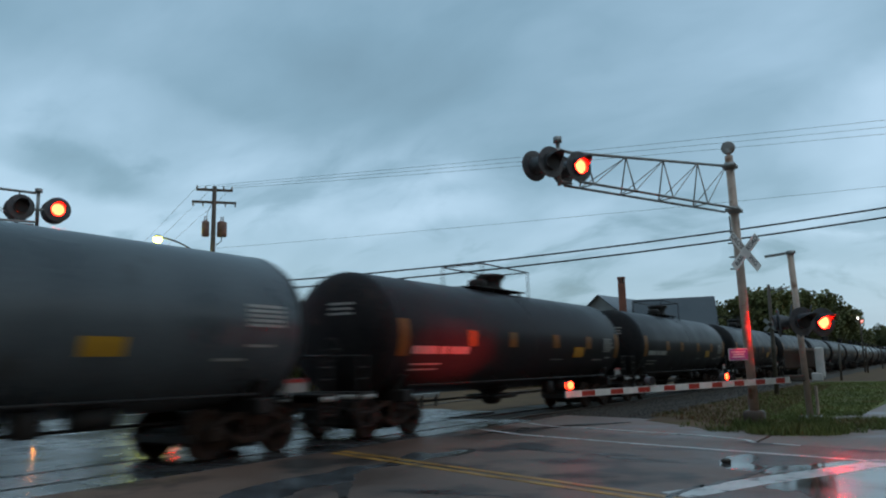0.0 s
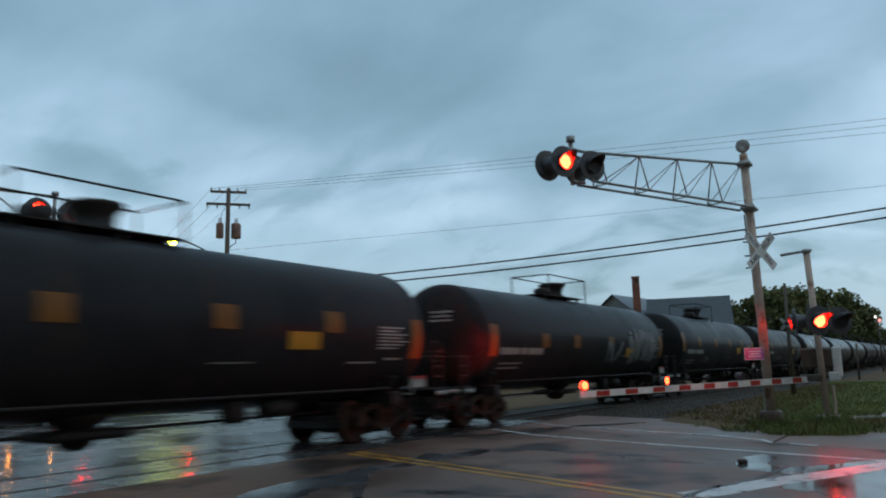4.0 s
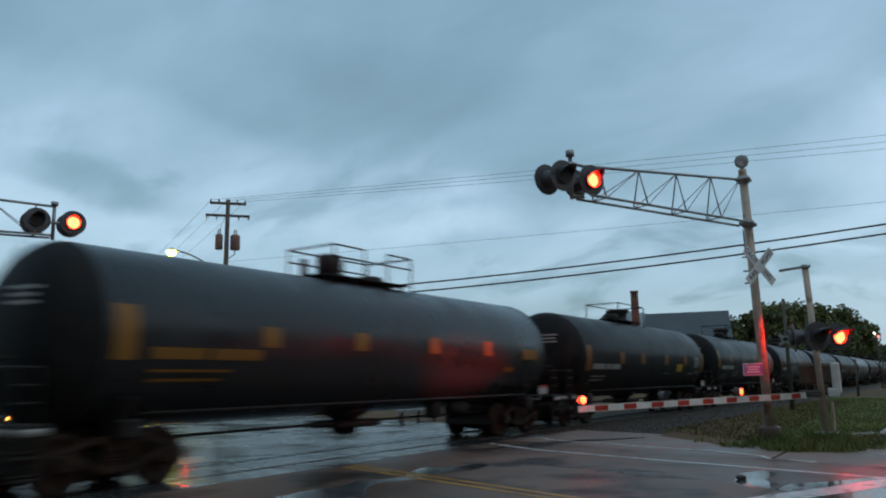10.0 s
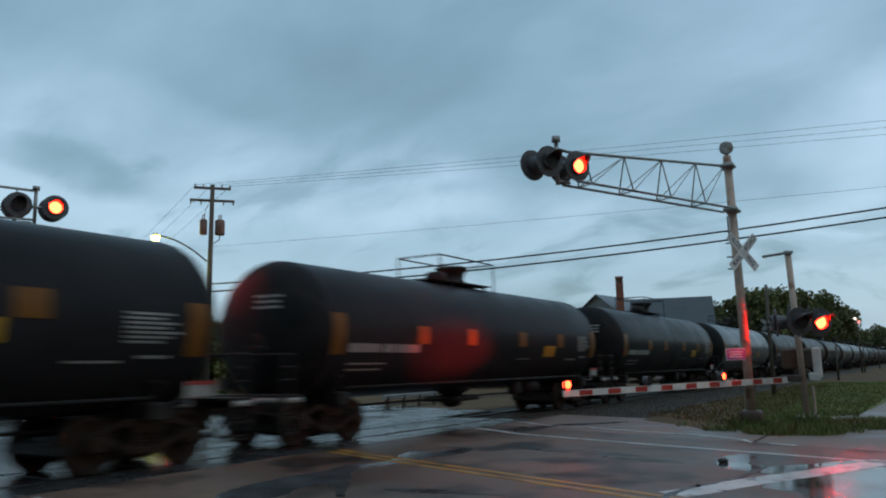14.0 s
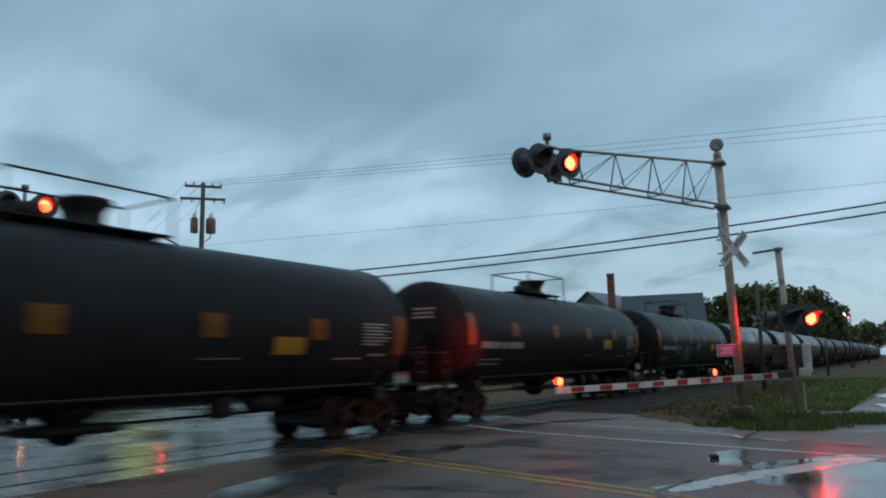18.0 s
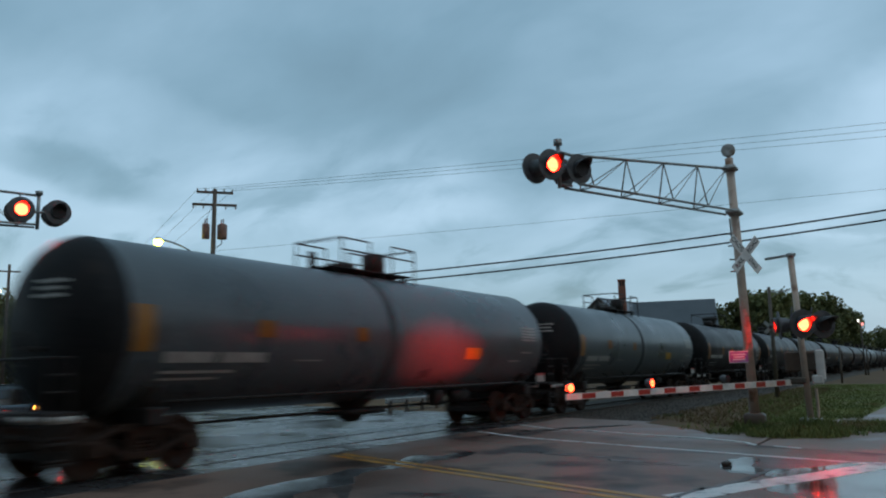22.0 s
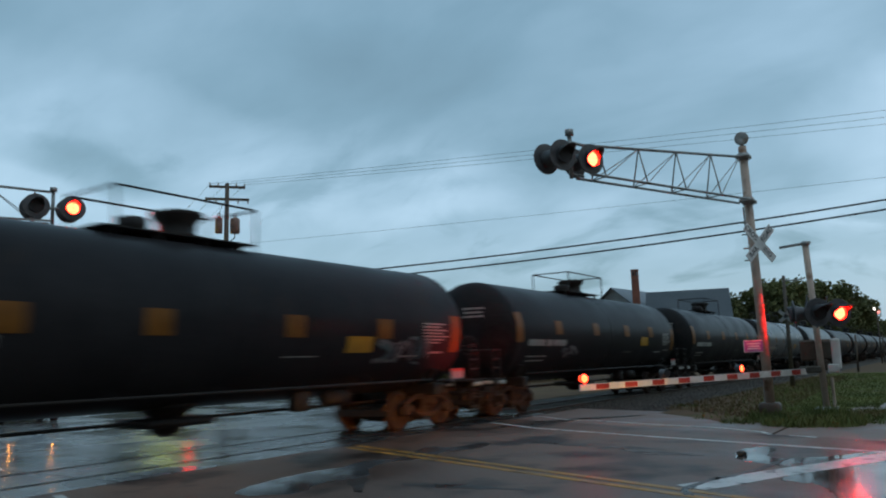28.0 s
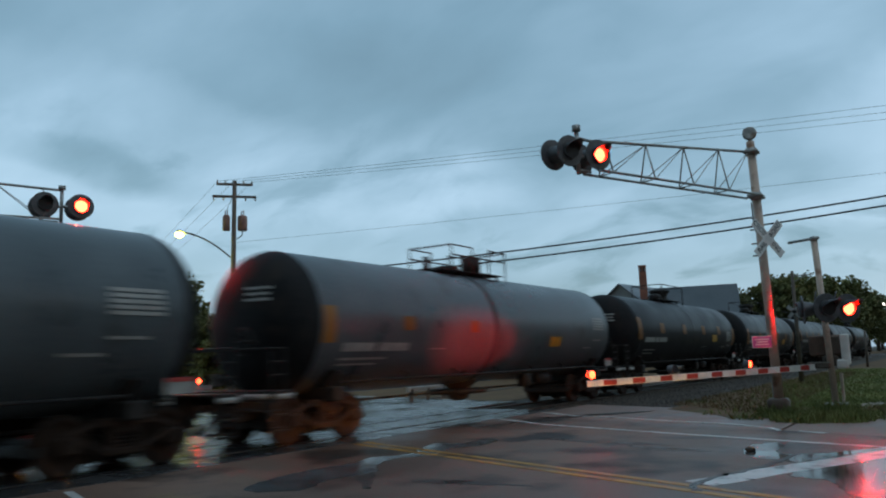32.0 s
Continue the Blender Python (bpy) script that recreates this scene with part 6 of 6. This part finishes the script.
def build_trees():
    protos = [make_tree(1, 13, 16, 5200, 0.42, "leaf"), make_tree(2, 11, 14, 4600, 0.4, "leaf_dark"), make_tree(3, 9, 11, 3600, 0.36, "leaf")]
    places = [(-28.2, 117, 0.75, 1), (-24.2, 119, 0.85, 1), (-20.6, 121, 0.78, 0), (-24.5, 131, 0.84, 0), (-22, 127, 0.91, 1), (-19.4, 132, 0.81, 0), (-20.2, 143, 0.97, 1), (-19.2, 156, 0.92, 0),
              (-24, 192, 1.06, 0), (-21.4, 205, 1.2, 1), (-20.2, 222, 0.97, 0), (-19.4, 240, 0.85, 1), (-21, 256, 0.75, 0), (-26, 270, 0.8, 1)]
    places += [(-24 + i * 6 + (i * 37 % 5), 310 + (i * 53 % 40), 0.95 + 0.3 * ((i * 29) % 4) / 4, i % 3) for i in range(0, 16)]
    for i in range(30):
        az = radians(70 - i * 1.55)
        r = 60 + (i * 13 % 9)
        places.append((-r * math.sin(az), r * math.cos(az), (0.6 if i < 11 else 0.46 - 0.003 * i) + 0.05 * (i * 7 % 4) / 4, i % 2))
        places.append((-(r + 6) * math.sin(az + 0.012), (r + 6) * math.cos(az + 0.012), 0.5 if i < 11 else 0.4 - 0.003 * i, (i + 1) % 2))
    # woods where the far road bends away
    places += [(-90 - (i * 5 % 9), 26 + i * 2.6, 0.82 + 0.06 * (i % 3), i % 2) for i in range(0, 14)]
    # an unseen belt of trees behind the viewer, added to darken the cars' reflections
    places += [(15 + (i * 17 % 5), -34 + i * 3.1, 0.5 + 0.06 * (i % 4), i % 2) for i in range(0, 32)]
    places += [(23 + (i * 13 % 5), -34 + i * 3.3, 0.6 + 0.06 * (i % 4), (i + 1) % 2) for i in range(0, 30)]
    # more out-of-view trees down the line, added to dim the far cars' sides
    places += [(9 + (i * 7 % 4) + i * 0.3, 68 + i * 6, 0.5 + 0.05 * (i % 4), i % 2) for i in range(0, 30)]
    places += [(-18 + i * 6, -22 - (i * 11 % 7), 0.8, i % 3) for i in range(0, 6)]
    used = set()
    for x, y, s, k in places:
        if (x > 8 and road_y(-5, x) < y < road_y(20, x)) or (-80 < x < -31 and road_y(-3, x) < y < road_y(17, x)):
            continue
        belt = x < -20 and y < 70 and x > -80
        m = pose(x, y, -2.7 if x < -80 else -1.1 if belt else -0.06, 0, 0, (x * 77 + y * 31) % 360)
        if k not in used:
            used.add(k)
            ob = protos[k]
            ob.matrix_basis = m
        else:
            ob = copy_thing(protos[k], m)
        ob.scale = (s, s, s)


# ------------------------------------------------------------------ grass and lawn


def build_grass():
    def far_lawn(pts, z, name, label):
        bm = bmesh.new()
        slab(bm, pts, z - 0.05, z)
        tagged(part(name, bm, "dry_grass", smooth=False), label, "grass", "", "structure")

    def lawn(pts, z, name, label):
        bm = bmesh.new()
        slab(bm, pts, z - 0.05, z)
        tagged(part(name, bm, "turf", smooth=False), label, "grass", "", "structure")
    lawn([(-7.0, 22.6), (-5.2, 21.6), (-4.3, 20.2), (-3.7, 19.0), (-3.2, 18.2), (-2.85, 18.0), (-2.5, 18.2), (-2.0, 18.7), (-1.7, 19.4), (-1.9, 20.3), (-2.6, 21.2), (-2.7, 23.6), (-1.9, 27), (-1.35, 38), (-1.0, 62), (-7.6, 62), (-7.2, 30)], -0.018, "lawn", "rough green verge between railway and path")
    far_lawn([(-1.0, 62.02), (-2, 260), (-9.2, 260), (-7.6, 62.02)], -0.018, "lawn", "dull rough grass along the railway")
    far_lawn([(-80, 40), (-14.6, 22.2), (-15, 260), (-80, 260)], -0.045, "lawn", "rough grass beyond the railway")
    bm = bmesh.new()
    slab(bm, [(-7.1, 21.6), (-5.4, 19.9), (-4.8, 19.0), (-3.9, 19.3), (-4.1, 20.4), (-4.95, 24), (-6.1, 30), (-7.0, 37), (-7.4, 60), (-8.0, 60), (-7.6, 40), (-7.4, 30)], -0.07, -0.008)
    tagged(part("dry_verge", bm, "dry_grass", smooth=False), "brownish dry weeds and dirt beside the ballast", "grass", "", "structure")
    rnd = random.Random(11)
    vs, fs = [], []

    def blade(x, y, z, hgt, lean):
        a = rnd.uniform(0, 6.28)
        w = 0.012 + 0.01 * rnd.random()
        dx, dy = math.cos(a) * w, math.sin(a) * w
        lx, ly = rnd.uniform(-lean, lean), rnd.uniform(-lean, lean)
        b = len(vs)
        vs.extend([(x - dx, y - dy, z), (x + dx, y + dy, z), (x + dx * 0.6 + lx * 0.5, y + dy * 0.6 + ly * 0.5, z + hgt * 0.6), (x + lx, y + ly, z + hgt)])
        fs.append((b, b + 1, b + 2))
        fs.append((b, b + 2, b + 3))
    for _ in range(24000):
        k = rnd.random() ** 1.6
        y = 19.2 + 41 * k
        x = rnd.uniform(max(-7.3, 0.15 - 0.2 * y) if y > 20.6 else -3.5, -1.9 + 0.016 * max(y - 27, 0))
        if 21.0 < y < 24.5 and x > -2.85:
            continue
        blade(x, y, -0.02, rnd.uniform(0.03, 0.09), 0.06)
    for _ in range(500):
        y = 19.6 + 24 * rnd.random() ** 1.5
        x = -3.8 - 0.1 * (y - 20) - rnd.random() * 1.9
        blade(x, y, -0.01, rnd.uniform(0.04, 0.16), 0.09)
    for cx, cy, r, n, hh in ((-3.85, 19.5, 0.4, 230, 0.36), (-3.4, 19.3, 0.6, 300, 0.26), (-2.6, 19.9, 0.5, 520, 0.42), (-3.2, 18.5, 0.6, 520, 0.26), (-2.4, 18.8, 0.65, 620, 0.3), (-3.6, 19.6, 0.5, 160, 0.24), (-1.5, 20.6, 0.7, 420, 0.2), (-4.3, 18.9, 0.5, 160, 0.18), (-1.9, 19.4, 0.5, 120, 0.2), (-1.5, 21.9, 0.9, 900, 0.2), (-0.7, 22.0, 0.8, 700, 0.16)):
        for _ in range(n):
            a, q = rnd.uniform(0, 6.28), r * rnd.random() ** 0.5
            blade(cx + q * math.cos(a), cy + q * math.sin(a), -0.03, rnd.uniform(0.4, 1.0) * hh, 0.14)
    me = bpy.data.meshes.new("grass")
    me.from_pydata(vs, [], fs)
    me.materials.append(M["grass"])
    tagged(new("grass", me), "tufts of wet green grass round the signal posts", "grass", "", "stuff")
    # dry weeds on the dirt beside the ballast
    vs, fs = [], []
    for _ in range(9000):
        y = 19.4 + 34 * rnd.random() ** 1.7
        x = rnd.uniform(-7.6, -3.9 - 0.05 * (y - 20))
        if y > 20.2 + 1.1 * max(-4.6 - x, 0):
            blade(x, y, -0.02, rnd.uniform(0.03, 0.14), 0.08)
    me = bpy.data.meshes.new("dry_weeds")
    me.from_pydata(vs, [], fs)
    me.materials.append(M["dry_weed"])
    tagged(new("dry_weeds", me), "sparse brown dry weeds beside the ballast", "weeds", "", "stuff")
    # gravel path on the camera's side
    bm = bmesh.new()
    slab(bm, [(-3.2, 16.25), (-1.7, 15.7), (4, 13.6), (14, 9.9), (14, 200), (-2.6, 200), (-2.6, 62), (-2.6, 38), (-2.6, 26), (-2.9, 22.3), (-3.15, 20.6), (-3.15, 17.4), (-3.15, 16.4)], -0.3, -0.026)
    tagged(part("pavement", bm, "walk", smooth=False), "wet gravelly path running beside the verge", "path", "", "structure")
    for i, p in enumerate(((-0.6, 33.0, 0.8, 3.2, 0.0), (-0.9, 27.5, 0.4, 1.0, 0.1))):
        ob = puddle(*p, seed=40 + i)
        ob.location.z = -0.02


def build_far_side():
    b = thing("parking_barrier", "low pale guard rail on short posts beyond the rails", "barrier")
    bm = bmesh.new()
    box(bm, (0, 0, 0.46), (0.09, 4.2, 0.2), bevel=0.02)
    part("beam", bm, "steel", b, smooth=False)
    for k in (-1.8, -0.6, 0.6, 1.8):
        bm = bmesh.new()
        box(bm, (0.02, k, 0.22), (0.12, 0.14, 0.5))
        part("post", bm, "pole", b, smooth=False)
    b.matrix_basis = pose(-18.8, 27.0, -0.03, 0, 0, 2)


# ------------------------------------------------------------------ waiting cars


def saloon_car(label, lamp_mat):
    """A family car along local x, nose at +x, resting on z = 0."""
    car = thing("waiting_car", label, "car", group="cars waiting at the crossing")
    outline = [(-2.2, 0.35), (-2.25, 0.75), (-2.1, 0.98), (-1.3, 1.02), (0.75, 1.0), (1.9, 0.88), (2.2, 0.72), (2.25, 0.35)]
    bm = bmesh.new()
    rows = []
    for y, k in ((-0.88, 0.96), (-0.8, 1.0), (0.8, 1.0), (0.88, 0.96)):
        rows.append([bm.verts.new((x * (1 if abs(y) < 0.85 else 0.985), y, 0.3 + (z - 0.3) * k)) for x, z in outline])
    n = len(outline)
    for p, q in zip(rows, rows[1:]):
        for i in range(n):
            bm.faces.new((p[i], p[(i + 1) % n], q[(i + 1) % n], q[i]))
    bm.faces.new(rows[0])
    bm.faces.new(rows[-1])
    bmesh.ops.recalc_face_normals(bm, faces=bm.faces)
    body = part("body", bm, "car_paint", car, smooth=False)
    bm = bmesh.new()
    lo = [bm.verts.new((x, y, 1.0)) for x, y in ((-1.75, -0.78), (0.95, -0.78), (0.95, 0.78), (-1.75, 0.78))]
    hi = [bm.verts.new((x, y, 1.44)) for x, y in ((-1.2, -0.62), (0.1, -0.62), (0.1, 0.62), (-1.2, 0.62))]
    for i in range(4):
        bm.faces.new((lo[i], lo[(i + 1) % 4], hi[(i + 1) % 4], hi[i]))
    bm.faces.new(hi)
    bmesh.ops.recalc_face_normals(bm, faces=bm.faces)
    part("window", bm, "dark_glass", car, smooth=False)
    bm = bmesh.new()
    box(bm, (-0.55, 0, 1.455), (1.34, 1.26, 0.04), bevel=0.015)
    part("roof", bm, "car_paint", car, smooth=False)
    for x in (-1.38, 1.4):
        for y in (-0.82, 0.82):
            bm = bmesh.new()
            lathe(bm, [(-0.1, 0.2), (-0.1, 0.3), (-0.07, 0.32), (0.07, 0.32), (0.1, 0.3), (0.1, 0.2)], Matrix.Translation((x, y, 0.32)), seg=22, axis="Y")
            wh = part("wheel", bm, "tyre", car)
            bm = bmesh.new()
            lathe(bm, [(-0.104, 0.06), (-0.104, 0.19), (0.104, 0.19), (0.104, 0.06)], Matrix.Translation((x, y, 0.32)), seg=18, axis="Y")
            part("rim", bm, "galv", wh)
    for y in (-0.62, 0.62):
        bm = bmesh.new()
        lathe(bm, [(2.255, 0.075), (2.262, 0.07), (2.266, 0.01)], Matrix.Translation((0, y, 0.68)), seg=14, axis="X")
        lm = part("headlamp", bm, lamp_mat, body, "lit front lamp")
        # box added ahead of the lens to narrow its light
        bm = bmesh.new()
        box(bm, (2.42, y, 0.775), (0.36, 0.24, 0.02))
        box(bm, (2.42, y, 0.595), (0.36, 0.24, 0.012))
        for s in (-1, 1):
            box(bm, (2.42, y + s * 0.11, 0.685), (0.36, 0.02, 0.19))
        part("lamp_housing", bm, "black_iron", lm, smooth=False)
        # dipped beam: added fins, hidden ahead of the lens, hold the light down
        bm = bmesh.new()
        for k in range(7):
            box(bm, (0, 0, 0), (0.3, 0.2, 0.003), Matrix.Translation((2.43, y, 0.61 + 0.024 * k)) @ pose(0, 0, 0, 0, 1.2, 0))
        part("dip_fins", bm, "black_iron", lm, smooth=False)
    return car


WAITING = []


def build_cars():
    far = saloon_car("dark car waiting with amber parking lamps beyond the rails", "amber")
    far.matrix_basis = pose(-28.2, 14.9, 0, 0, 0, -20)
    WAITING.append(saloon_car("dark car with warm headlamps stopped behind the stop line", "headlamp"))


# ------------------------------------------------------------------ movement


def motions():
    times = [0.5 * i for i in range(65)]
    for j, car in CARS.items():
        rows = []
        for t in times:
            s = front_of(t) + LC * (j - 0.5)
            x, y, a = track_point(s)
            rows.append((t, pose(x, y, 0, 0, 0, math.degrees(a))))
        walk(car, rows)
    # one car rolls up behind the viewer and stops at the line
    for car in WAITING:
        rows = []
        for t, x in ((0.0, 150.0), (18.0, 150.0), (20.0, 125.0), (22.0, 88.0), (24.0, 48.0), (25.5, 22.0), (26.4, 11.0), (27.2, 6.6), (27.6, 6.2), (32.0, 6.2)):
            rows.append((t, pose(x, road_y(11.6, x), 0, 0, 0, 180 - 20.3)))
        walk(car, rows)
    for slat, rest, which, tilt in SHUTTERS:
        walk(slat, louvre_rows(rest, which, tilt))


build_ground()
build_lines()
build_puddles()
build_track()
build_train()
build_signals()
build_wires()
build_poles()
build_buildings()
light_pole()
build_trees()
build_grass()
build_far_side()
build_cars()
motions()
